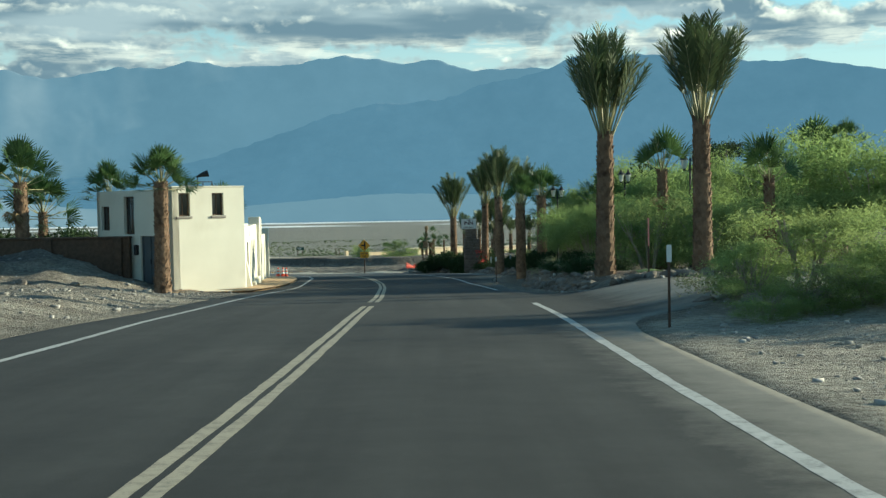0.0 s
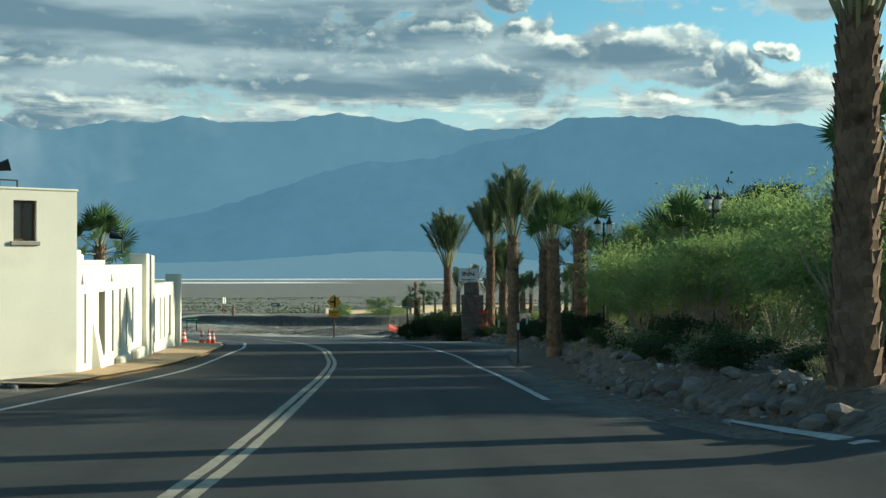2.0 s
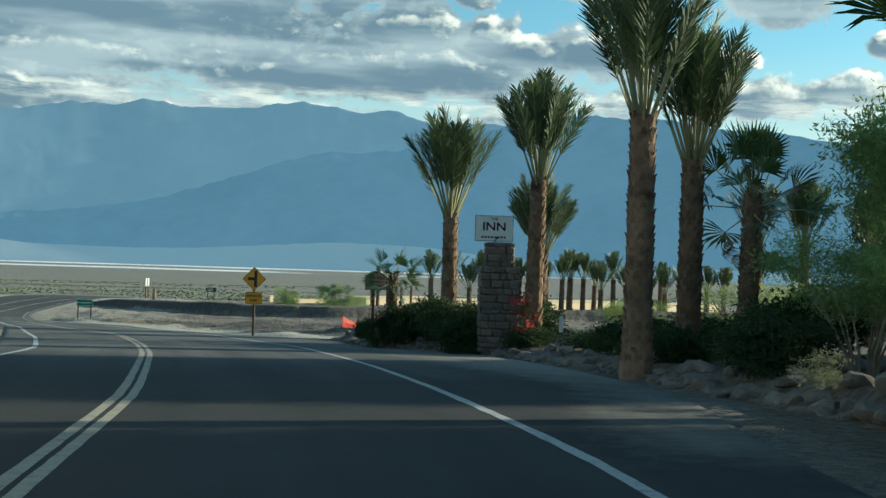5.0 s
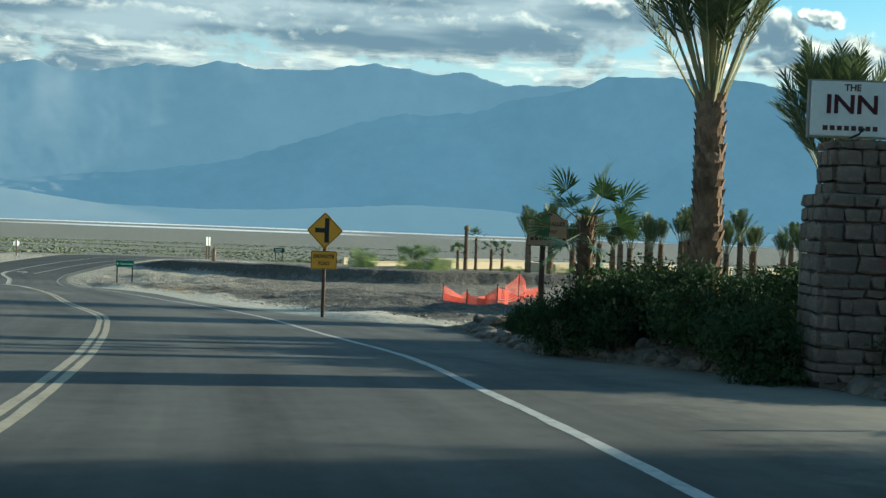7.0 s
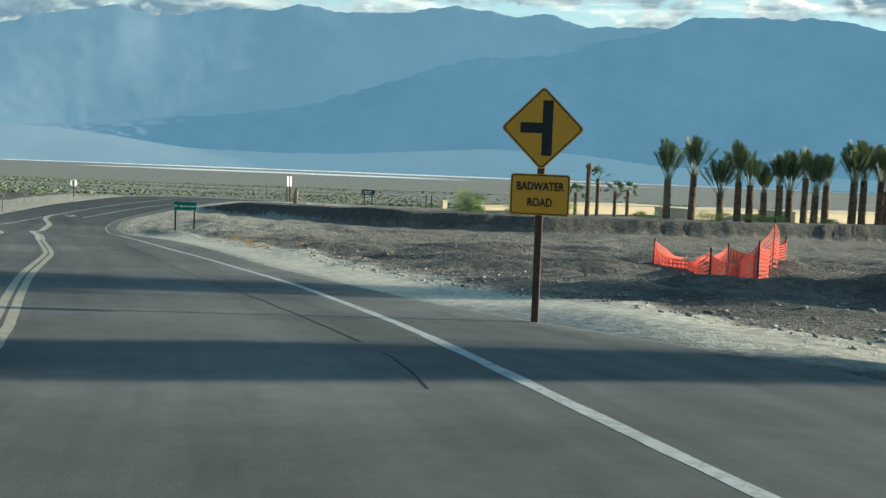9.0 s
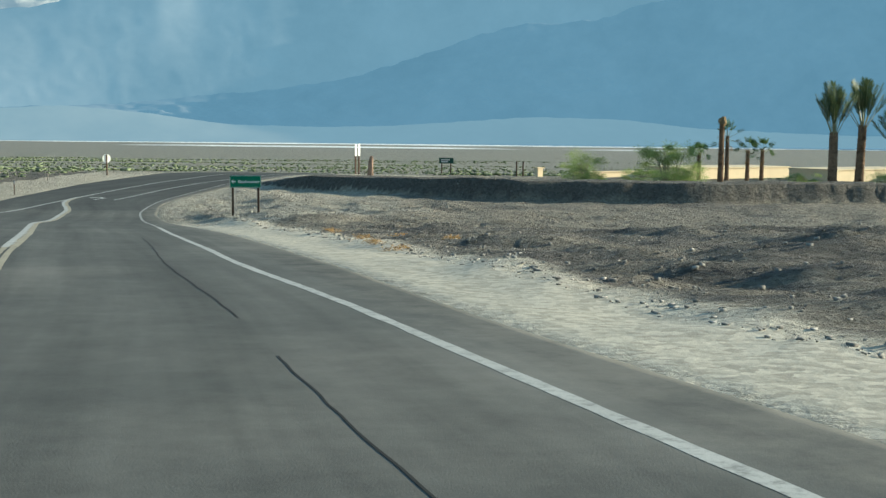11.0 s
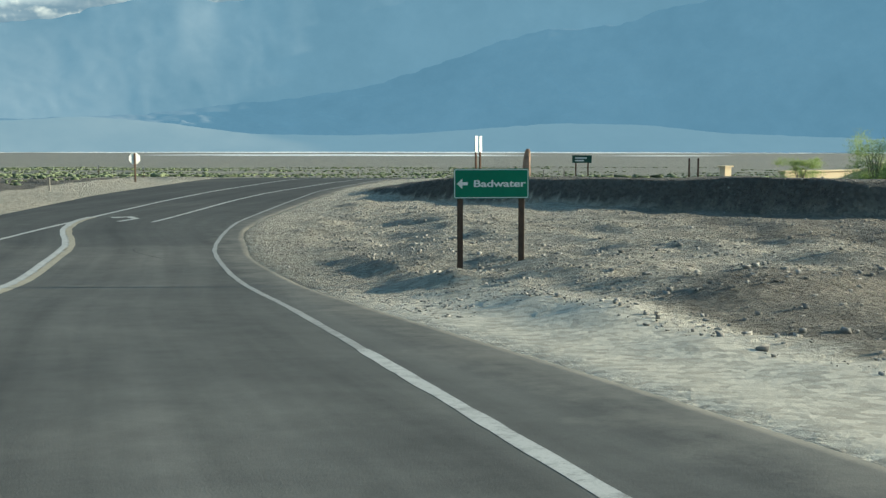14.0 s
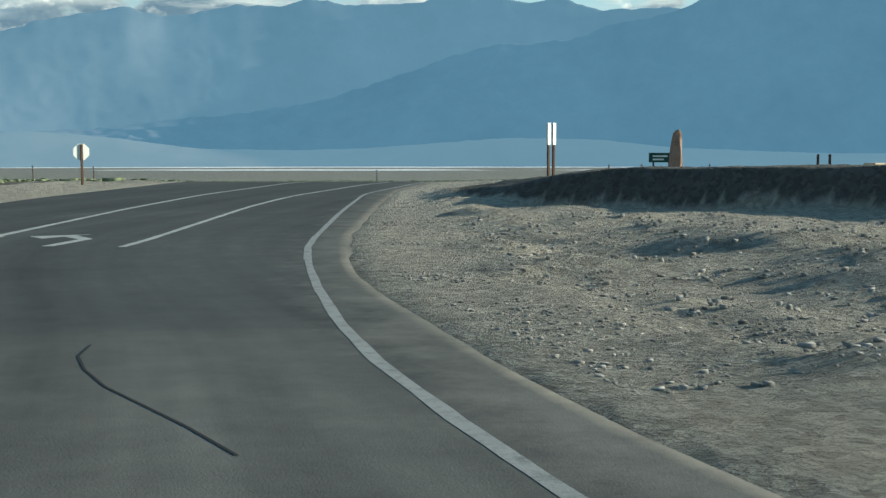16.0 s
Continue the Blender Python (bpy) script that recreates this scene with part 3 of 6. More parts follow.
def berm_rise(x, y):
    best = np.full(np.shape(x), 1e9)
    for (ax, ay), (bx, by) in zip(BERM, BERM[1:]):
        ux, uy = bx - ax, by - ay
        k = np.clip(((x - ax) * ux + (y - ay) * uy) / (ux * ux + uy * uy), 0, 1)
        best = np.minimum(best, np.hypot(x - ax - k * ux, y - ay - k * uy))
    w = best + 0.4 * fbm(x * 0.6, y * 0.6, 3)
    end = smooth(x, -38.5, -30.5)
    return (1.28 + 0.08 * fbm(x * 0.25, y * 0.25, 3)) * (1 - smooth(w, 1.40, 1.88)) * end


def road_z(x, y):
    return grade(y) + 0.45 * smooth(np.asarray(x) - 2.6, 0, 3.4) * smooth(y, 15, 23) * (1 - smooth(y, 31, 37))


def land_z(x, y, fine=True):
    x, y = np.asarray(x, float), np.asarray(y, float)
    xr, xl = along(RIGHT_EDGE, y), along(LEFT_EDGE, y)
    dr, dl = (x - xr) * 0.93, (xl - x) * 0.93
    out = np.maximum(dr, dl)
    z = road_z(x, y)
    near = 1 - smooth(y, 215, 260)
    garden = smooth(y, 30.5, 36) * (1 - smooth(y, 92, 101))
    wash = smooth(y, 97, 108) * near
    first = 1 - smooth(y, 16, 24)
    z = z + garden * ((0.50 - 0.22 * smooth(y, 60, 72)) * smooth(x - along(BOULDER_EDGE, y), -0.12, 0.40) + 0.10 * smooth(dr, 1.5, 6)) + first * 0.30 * smooth(dr, 0.8, 7.5)
    kerb = smooth(y, 36, 42) * (1 - smooth(y, 80, 86))
    z = z + 0.38 * (smooth(dl, 0.3, 3.0) * (1 - kerb) + smooth(dl, 3.6, 7.0) * kerb) * (1 - smooth(y, 85, 130))
    calm = 1 - 0.6 * smooth(y, 146, 154)
    z = z + wash * smooth(dr, 1.0, 5) * (0.02 + 0.22 * calm * fbm(x * 0.07, y * 0.34, 5)) * (1 - 0.7 * smooth(y, 168, 176))
    z = z + wash * smooth(dr, 0.5, 3) * 0.05
    z = z + 0.42 * np.exp(-((x + 24) / 8) ** 2 - ((y - 153) / 7) ** 2) * smooth(dr, 0.4, 2.5)
    z = z + 0.15 * np.exp(-((x + 6.3) / 2.5) ** 2 - ((y - 102.6) / 3) ** 2) * smooth(dr, 0, 0.8)
    rough = smooth(out, 0.4, 2.5) * near
    z = z + rough * (0.12 * fbm(x * 0.7, y * 0.7, 3) + 0.10 * fbm(x * 1.7, y * 1.7, 2)) + wash * smooth(dr, 2.0, 5) * calm * (1 - smooth(y, 168, 176)) * (0.40 * np.maximum(fbm(x * 0.13 + 5, y * 0.8, 5), -0.10) + 0.24 * np.maximum(fbm(x * 0.4, y * 1.0 + 31, 4) - 0.08, 0) + 0.12 * fbm(x * 0.8, y * 1.7, 2))
    z = z + 0.30 * np.exp(-((x + 2.4 + 0.75 * (y - 96.8)) / 0.55) ** 2 - ((y - 96.8) / 1.2) ** 2) * smooth(dr, 0, 0.7)
    # wheel ruts and clods along the inside of the bend
    bend = smooth(y, 140, 154) * (1 - smooth(y, 184, 196)) * smooth(dr, 0.7, 2.0) * (1 - smooth(dr, 12, 20))
    z = z + bend * (0.16 * fbm(dr * 0.7 + 40, y * 0.12, 3) + 0.16 * fbm(x * 0.22 + 9, y * 0.9, 4) + 0.12 * fbm(x * 1.6, y * 1.6, 2) * (1 - smooth(dr, 2.5, 4.5)))
    # ridges of pushed-up gravel across the wash
    z = z + wash * smooth(dr, 4, 9) * 0.22 * np.maximum(0, 0.25 - np.abs(fbm(x * 0.07 + 3, y * 0.3, 3))) * 4 * calm * (1 - smooth(y, 166, 174))
    bank = berm_rise(x, y) / 1.28 * near
    z = z * (1 - np.clip(bank, 0, 1)) + np.clip(bank, 0, 1) * (-7.98 + 0.10 * fbm(x * 0.4, y * 0.4, 4) - 0.02 * np.maximum(0, -20 - x))
    # gravel heap by the house
    e = ((x + 17.2) / 5.2) ** 2 + ((y - 47.5) / 3.2) ** 2
    z = z + 1.25 * np.exp(-e * 1.3) * (1 + 0.5 * fbm(x * 0.8, y * 0.8, 3)) * smooth(dl, 0.5, 3)
    e2 = ((x + 27) / 7) ** 2 + ((y - 45) / 4) ** 2
    z = z + 1.0 * np.exp(-e2) * (1 + 0.4 * fbm(x * 0.8, y * 0.8, 3)) * smooth(dl, 0.5, 3)
    # far plain, hummocky
    z = z + smooth(y, 230, 400) * (1 - smooth(y, 900, 2000)) * 1.2 * fbm(x * 0.012, y * 0.012, 3)
    # bed below the road
    z = z - 0.14 * smooth(-out, 0.02, 0.5) * (1 - smooth(y, 236, 240))
    return z


def spaced(lo, hi, step, far_lo, far_hi, n):
    mid = np.arange(lo, hi + step / 2, step)
    def out(a, b, n):
        d = b - a
        k = np.geomspace(abs(step), abs(d), n)
        return a + np.sign(d) * k
    left = out(lo, far_lo, n)[::-1] if far_lo < lo else []
    return np.concatenate([left, mid, out(hi, far_hi, n)])


def grid_mesh(name, X, Y, Zv, material, smooth_it=True):
    ny, nx = X.shape
    idx = np.arange(nx * ny).reshape(ny, nx)
    f = np.stack([idx[:-1, :-1], idx[:-1, 1:], idx[1:, 1:], idx[1:, :-1]], -1).reshape(-1, 4)
    me = bpy.data.meshes.new(name)
    me.vertices.add(nx * ny)
    me.vertices.foreach_set("co", np.stack([X, Y, Zv], -1).astype(np.float32).ravel())
    me.loops.add(f.size)
    me.loops.foreach_set("vertex_index", f.ravel())
    me.polygons.add(len(f))
    me.polygons.foreach_set("loop_start", np.arange(0, f.size, 4))
    me.polygons.foreach_set("use_smooth", np.full(len(f), smooth_it))
    me.materials.append(material)
    me.update()
    me.validate()
    return me


gx = spaced(-62, 40, 0.38, -4700, 4700, 46)
gy = spaced(-20, 214, 0.27, -900, 4850, 90)
X, Y = np.meshgrid(gx, gy)
Zg = land_z(X, Y)
me = grid_mesh("ground", X, Y, Zg, GROUND)
dr = (X - along(RIGHT_EDGE, Y)) * 0.93
dl = (along(LEFT_EDGE, Y) - X) * 0.93
mask = {
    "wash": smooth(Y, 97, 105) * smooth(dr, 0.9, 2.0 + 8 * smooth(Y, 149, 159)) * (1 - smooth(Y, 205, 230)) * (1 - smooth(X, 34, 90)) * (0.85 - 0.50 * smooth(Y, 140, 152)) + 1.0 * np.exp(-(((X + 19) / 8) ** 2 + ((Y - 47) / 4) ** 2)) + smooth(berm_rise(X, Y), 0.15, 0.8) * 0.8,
    "sand": np.maximum((1 - smooth(dr, 1.9, 3.4 + 14 * smooth(Y, 146, 156))) * smooth(dr, -0.4, 0.3) * smooth(Y, 96, 104), (1 - smooth(dl, 3, 12)) * smooth(dl, -0.4, 0.3) * (0.28 + 0.6 * smooth(Y, 145, 165)) + 0.5 * (1 - smooth(Y, 18, 21)) * smooth(dr, -0.4, 0.3) * (1 - smooth(dr, 5, 9))) * (1 - smooth(Y, 205, 225)),
    "drift": (1 - smooth(dr, 1.7, 3.2)) * smooth(dr, -0.4, 0.2) * smooth(Y, 96, 104) * (1 - smooth(Y, 146, 152)),
    "plain": smooth(Y, 205, 235),
    "ochre": smooth(dl, -0.3, 0.2) * (1 - smooth(dl, 2.6, 4.2)) * smooth(Y, 42, 50) * (1 - smooth(Y, 78, 86)),
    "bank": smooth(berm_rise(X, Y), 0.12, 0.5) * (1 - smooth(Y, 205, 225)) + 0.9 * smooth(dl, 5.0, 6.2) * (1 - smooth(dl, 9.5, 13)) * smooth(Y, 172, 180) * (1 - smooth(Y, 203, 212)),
    "soil": smooth(dr, 0.2, 1.0) * (1 - smooth(dr, 14, 18)) * smooth(Y, 32, 35) * (1 - smooth(Y, 93, 98)),
    "salt": np.clip(1.7 * np.exp(-((Y - 3450) / 240) ** 2) + 1.2 * np.exp(-((Y - 2500) / 150) ** 2) * smooth(fbm(X * 0.0016, Y * 0, 2), -0.15, 0.2), 0, 1.2),
}
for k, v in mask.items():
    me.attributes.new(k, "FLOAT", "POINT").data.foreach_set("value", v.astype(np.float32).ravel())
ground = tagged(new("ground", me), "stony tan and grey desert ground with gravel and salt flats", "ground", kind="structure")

# road
ry = np.arange(-34, 238.1, 0.5)
cols = np.linspace(0, 1, 72)
RX = along(LEFT_EDGE, ry)[:, None] * (1 - cols) + along(RIGHT_EDGE, ry)[:, None] * cols
RX[:, 0] += 0.10 * fbm(ry * 0.6, ry * 0 + 3, 3)
RX[:, -1] += 0.16 * fbm(ry * 0.6, ry * 0 + 8, 3)
RYm = np.repeat(ry[:, None], len(cols), 1)
RZ = road_z(RX, RYm) + 0.012
RZ[:, 0] -= 0.09
RZ[:, -1] -= 0.09
road_me = grid_mesh("road", RX, RYm, RZ, ASPHALT)
lane = np.stack([RX - along(YELLOW_LINE, RYm), RYm, RYm * 0], -1)
road_me.attributes.new("lane", "FLOAT_VECTOR", "POINT").data.foreach_set("vector", lane.astype(np.float32).ravel())
to_edge = np.minimum((along(RIGHT_EDGE, RYm) - RX) * 0.93 + 0 * RX, 9)
dust = (1 - smooth(to_edge, 0.0, 1.9)) * smooth(RYm, 92, 104) * 0.45 + (1 - smooth(to_edge, 0.0, 1.9)) * (1 - smooth(RYm, 24, 36)) * 0.8
dust = np.maximum(dust, (1 - smooth(to_edge, 0.3, 2.8 + 1.6 * smooth(RYm, 70, 78))) * smooth(RYm, 59, 63) * (1 - smooth(RYm, 86, 93)) * (0.55 + 0.35 * smooth(RYm, 70, 78)))
dust = np.maximum(dust, (1 - smooth(to_edge, 0.2, 1.5)) * smooth(RYm, 33, 37) * (1 - smooth(RYm, 57, 62)) * 0.45)
dust = np.maximum(dust, smooth(RX, 2.9, 4.6) * smooth(RYm, 18.5, 21) * (1 - smooth(RYm, 30, 33)) * 0.8)
road_me.attributes.new("dust", "FLOAT", "POINT").data.foreach_set("value", dust.astype(np.float32).ravel())
road = tagged(new("road", road_me), "worn grey two-lane asphalt road with wheel marks", "road", kind="structure")


def strip(name, table, width, material, y0, y1, lift=0.0140, shift=0.0, parent=None, label="", step=0.25):
    ys = np.arange(y0, y1 + 1e-6, step)
    xs = along(table, ys) + shift
    tx, ty = np.gradient(xs), np.gradient(ys)
    L = np.hypot(tx, ty)
    nx, ny = ty / L, -tx / L
    w = width * (1 + 0.22 * fbm(ys * 2.3, ys * 0 + y0, 4))
    xs = xs + 0.10 * width * fbm(ys * 1.9, ys * 0 + 4.4, 3)
    Xs = np.stack([xs - nx * w / 2, xs + nx * w / 2], 1)
    Ys = np.stack([ys - ny * w / 2, ys + ny * w / 2], 1)
    ob = new(name, grid_mesh(name, Xs, Ys, road_z(Xs, Ys) + lift, material))
    if parent:
        ob.parent = parent
    else:
        tagged(ob, label, "road marking", "painted road lines", "structure")
    return ob


strip("edge_line", RIGHT_LINE, 0.10, PAINT_OLD, 143, 224, label="thin worn white painted line round the bend")
for a, b in ((-20, 27.4), (40, 143)):
    strip("edge_line", RIGHT_LINE, 0.135, PAINT_W, a, b, label="worn white painted edge line on the asphalt")
strip("edge_line", [(30, 4.0), (32, 3.92), (36, 3.74), (40, 3.6)], 0.2, PAINT_W, 31.8, 36.2, label="short worn white line at the driveway mouth")
strip("edge_line", LEFT_LINE, 0.13, PAINT_W, -20, 158, label="worn white painted edge line on the asphalt")
for s in (-0.088, 0.088):
    for a, b in ((-20, 27), (29.5, 127)):
        strip("centre_line", YELLOW_LINE, 0.115, PAINT_Y, a, b, shift=s, label="faded yellow double centre line on the asphalt")
    strip("centre_line", YELLOW_LINE, 0.19, PAINT_W if s < 0 else PAINT_Y, 127, 170.4, shift=s * 0.92, label="broad worn white and tan centre line on the asphalt")
strip("turn_lane_line", TURN_LINE, 0.15, PAINT_W, 156, 213, label="white line beside the turn lane")
strip("lane_line", LANE_LINE, 0.13, PAINT_W, 168.2, 211, label="white line between the lanes")
# left-turn arrow in the lane
bm = bmesh.new()
for poly in ([(0.1, 0), (0.3, 0), (0.3, 1.5), (-0.25, 2.2), (-0.42, 2.0), (0.1, 1.4)], [(-0.15, 2.55), (-1.0, 2.0), (-0.55, 1.5)]):
    bm.faces.new([bm.verts.new((-40.75 + px, 168.2 + py, float(road_z(-40.75, 168.2 + py)) + 0.018)) for px, py in poly])
me = bpy.data.meshes.new("lane_arrow")
bm.to_mesh(me)
bm.free()
me.materials.append(PAINT_W)
tagged(new("lane_arrow", me), "white left-turn arrow painted on the asphalt", "road marking", kind="structure")

# tar-filled cracks
CRACK_A = [(95.9, -7.22), (96.8, -7.6), (98.0, -8.15), (99.6, -8.9), (101.2, -9.5), (103.0, -10.4), (105.0, -11.2), (108.0, -12.75), (110.2, -13.75), (113.5, -15.2), (117, -16.6), (120.5, -18.4), (124, -20.1), (128.45, -21.92), (129.3, -22.26), (130.3, -22.67), (131.3, -23.16), (132.7, -23.83), (135.1, -24.99)]
CRACK_B = [(y, x + float(0.07 * fbm(y * 1.6, 3.0, 4))) for y, x in ((v, float(along(CRACK_A, v))) for v in np.arange(95.9, 135.2, 0.3))]
for a, b, w in ((96.0, 98.2, 0.02), (98.9, 107.8, 0.024), (108.6, 114, 0.017), (116.5, 131.6, 0.019), (131.6, 133, 0.012)):
    strip("crack", CRACK_B, w, TAR, a, b, lift=0.015, parent=road, step=0.15)


def crack_line(points, width):
    P = np.array(points, float)
    d = np.gradient(P, axis=0)
    d /= np.linalg.norm(d, axis=1)[:, None]
    N = np.stack([d[:, 1], -d[:, 0]], 1) * width / 2
    a, b = P - N, P + N
    Xs, Ys = np.stack([a[:, 0], b[:, 0]], 1), np.stack([a[:, 1], b[:, 1]], 1)
    ob = new("crack", grid_mesh("crack", Xs, Ys, road_z(Xs, Ys) + 0.015, TAR))
    ob.parent = road


crack_line([(-36.32, 159.5), (-36.2, 159.0), (-35.95, 158.5), (-35.6, 157.95), (-35.2, 157.45), (-34.8, 156.95), (-34.4, 156.4)], 0.017)


# ---- mountains far behind the salt flats ----
FAR = [(-75, 4.0), (-40, 4.6), (-29, 4.84), (-25.5, 5.15), (-23.9, 5.7), (-22.3, 6.03), (-20.2, 6.42), (-18.6, 5.95), (-16.9, 6.25), (-15.2, 6.61), (-13.4, 6.54), (-11.9, 6.93), (-10.3, 6.69), (-7.5, 6.69), (-4.7, 7.19), (-1.7, 6.78), (-0.3, 6.93), (1.8, 6.34), (4.1, 6.44), (8, 6.2), (20, 5), (75, 4)]
FRONT = [(-75, 0.4), (-30, 0.6), (-22, 1.0), (-14.9, 1.67), (-11.5, 2.23), (-8.5, 3.2), (-5.3, 4.32), (-3.1, 4.9), (-1.4, 4.89), (0.5, 5.08), (1.9, 5.63), (4.9, 6.2), (6.4, 6.93), (9.8, 6.9), (10.7, 6.78), (11.5, 6.97), (12.7, 6.84), (14.9, 6.35), (17.3, 6.32), (19.5, 5.95), (21.6, 5.6), (30, 4.8), (75, 4)]


def ridge(name, table, r0, rc, r1, base, rough, material, n_az=900, n_r=90, label="", jag=0.10):
    az = np.linspace(-72, 72, n_az)
    a = np.array(table, float)
    el = (np.interp(az - 0.25, a[:, 0], a[:, 1]) + 2 * np.interp(az, a[:, 0], a[:, 1]) + np.interp(az + 0.25, a[:, 0], a[:, 1])) / 4
    crest = np.tan(np.radians(jag * fbm(az * 1.9, az * 0 + r0, 4)))[None, :] * rc
    s = np.concatenate([np.linspace(0, 1, n_r), [1.25, 1.6]])
    AZ, S = np.meshgrid(np.radians(az), s)
    R = np.where(S <= 1, r0 + (rc - r0) * S, rc + (r1 - rc) * (S - 1) / 0.6)
    top = np.tan(np.radians(el))[None, :] * rc
    # spurs and gullies branching down the slope
    u, v = np.degrees(AZ) * 0.36 + r0, S * 2.3
    u, v = u + 0.55 * fbm(u * 0.8 + 4, v * 0.8, 3) + 0.30 * v, v + 0.35 * fbm(u * 1.1, v * 1.1 + 7, 3)
    spur, amp = 0.0, 1.0
    for i in range(5):
        spur = spur + amp * (0.5 - 2 * np.abs(lattice(u * 2 ** i + 11.7 * i, v * 2 ** i + 5.3 * i)))
        amp *= 0.56
    fall = S ** 1.12
    h = base + (top - base) * np.clip(fall, 0, 1)
    h = h + spur * rough * np.sin(np.clip(S, 0, 1) ** 0.8 * math.pi) ** 0.7
    h = np.where(S > 1, top * (1 - 0.6 * (S - 1)), h) + crest * np.clip(S, 0, 1) ** 26
    me = grid_mesh(name, R * np.sin(AZ), R * np.cos(AZ), h, material)
    return tagged(new(name, me), label, "mountains", kind="structure")


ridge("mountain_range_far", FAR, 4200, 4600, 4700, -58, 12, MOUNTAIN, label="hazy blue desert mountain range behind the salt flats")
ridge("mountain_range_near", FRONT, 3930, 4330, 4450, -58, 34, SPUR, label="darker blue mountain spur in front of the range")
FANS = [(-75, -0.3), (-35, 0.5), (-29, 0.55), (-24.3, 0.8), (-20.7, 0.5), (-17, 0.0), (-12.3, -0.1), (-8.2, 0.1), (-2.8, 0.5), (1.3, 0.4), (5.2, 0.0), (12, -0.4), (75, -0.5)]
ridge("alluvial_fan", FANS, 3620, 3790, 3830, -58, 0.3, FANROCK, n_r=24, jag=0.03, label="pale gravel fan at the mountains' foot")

# ---- house and walls on the left ----


def wall_cells(L, H, T, holes):
    """A wall along x from 0 to L, its front in the plane y = 0, with openings (x0, x1, z0, z1) through it."""
    xs = sorted({0.0, L, *[k for h in holes for k in h[:2]]})
    zs = sorted({0.0, H, *[k for h in holes for k in h[2:]]})
    bm = bmesh.new()
    def solid(i, j):
        if not (0 <= i < len(xs) - 1 and 0 <= j < len(zs) - 1):
            return False
        cx, cz = (xs[i] + xs[i + 1]) / 2, (zs[j] + zs[j + 1]) / 2
        return not any(h[0] < cx < h[1] and h[2] < cz < h[3] for h in holes)
    def quad(*p):
        bm.faces.new([bm.verts.new(k) for k in p])
    for i in range(len(xs) - 1):
        for j in range(len(zs) - 1):
            if not solid(i, j):
                continue
            a, b, c, d = xs[i], xs[i + 1], zs[j], zs[j + 1]
            quad((a, 0, c), (b, 0, c), (b, 0, d), (a, 0, d))
            quad((b, T, c), (a, T, c), (a, T, d), (b, T, d))
            if not solid(i - 1, j):
                quad((a, T, c), (a, 0, c), (a, 0, d), (a, T, d))
            if not solid(i + 1, j):
                quad((b, 0, c), (b, T, c), (b, T, d), (b, 0, d))
            if not solid(i, j - 1):
                quad((a, T, c), (b, T, c), (b, 0, c), (a, 0, c))
            if not solid(i, j + 1):
                quad((a, 0, d), (b, 0, d), (b, T, d), (a, T, d))
    bmesh.ops.remove_doubles(bm, verts=bm.verts, dist=0.0005)
    return bm


def plate_xz(poly):
    bm = bmesh.new()
    f = bm.faces.new([bm.verts.new((px, 0.01, pz)) for px, pz in poly])
    r = bmesh.ops.extrude_face_region(bm, geom=[f])
    for q in r["geom"]:
        if isinstance(q, bmesh.types.BMVert):
            q.co.y = -0.004
    bmesh.ops.recalc_face_normals(bm, faces=bm.faces)
    return bm


def add_window(parent, x0, x1, z0, z1, sill=True):
    """A dark timber window set back in an opening of the wall whose front is y = 0."""
    w = part("window", boxes((x0, x0 + 0.05, 0.12, 0.18, z0, z1), (x1 - 0.05, x1, 0.12, 0.18, z0, z1), (x0 + 0.05, x1 - 0.05, 0.12, 0.18, z1 - 0.05, z1), (x0 + 0.05, x1 - 0.05, 0.12, 0.18, z0, z0 + 0.05), ((x0 + x1) / 2 - 0.015, (x0 + x1) / 2 + 0.015, 0.13, 0.17, z0 + 0.05, z1 - 0.05)), WOOD_DARK, parent, "dark timber window set in the wall")
    part("pane", boxes((x0 + 0.05, x1 - 0.05, 0.145, 0.155, z0 + 0.05, z1 - 0.05)), GLASS, w, "dark glass")
    if sill:
        part("sill", boxes((x0 - 0.07, x1 + 0.07, -0.06, 0.12, z0 - 0.10, z0 - 0.005), bevel=0.012), SILL, w, "grey concrete sill")
    return w


HX, HY, HZ = -10.67, 46.28, -3.3
h_yaw = math.degrees(math.atan2(0.634, 0.773))
house = thing("house", HX, HY, HZ, h_yaw, "cream stucco two-storey flat-roofed building with small windows", "building")
front = part("front_wall", wall_cells(3.22, 4.09, 0.28, [(0.23, 0.78, 2.95, 3.87), (1.76, 2.28, 2.95, 3.86)]), STUCCO, house)
add_window(front, 0.23, 0.78, 2.95, 3.87)
add_window(front, 1.76, 2.28, 2.95, 3.86)
# the shaded side: its wall runs back from the corner
side = part("side_wall", wall_cells(7.3, 4.05, 0.28, [(0.45, 1.3, 2.35, 3.4), (2.8, 3.8, 2.2, 3.8), (4.35, 5.9, 0.1, 2.15)]), STUCCO, house)
side.matrix_basis = pose(0, 7.3, 0, 0, 0, -90)
for x0, x1, z0, z1 in ((0.45, 1.3, 2.35, 3.4), (2.8, 3.8, 2.2, 3.8)):
    add_window(side, x0, x1, z0, z1, sill=False)
SLATE = noise_mat("slate_grey_door_paint", (0.075, 0.085, 0.09), (0.11, 0.12, 0.125), 2, 0.7, 0.1, 20)
hd = part("door", boxes((4.36, 5.89, 0.10, 0.15, 0.11, 2.14), (4.36, 4.46, 0.06, 0.10, 0.11, 2.14), (5.79, 5.89, 0.06, 0.10, 0.11, 2.14), (5.09, 5.16, 0.06, 0.10, 0.11, 2.14)), SLATE, side, "slate grey double door")
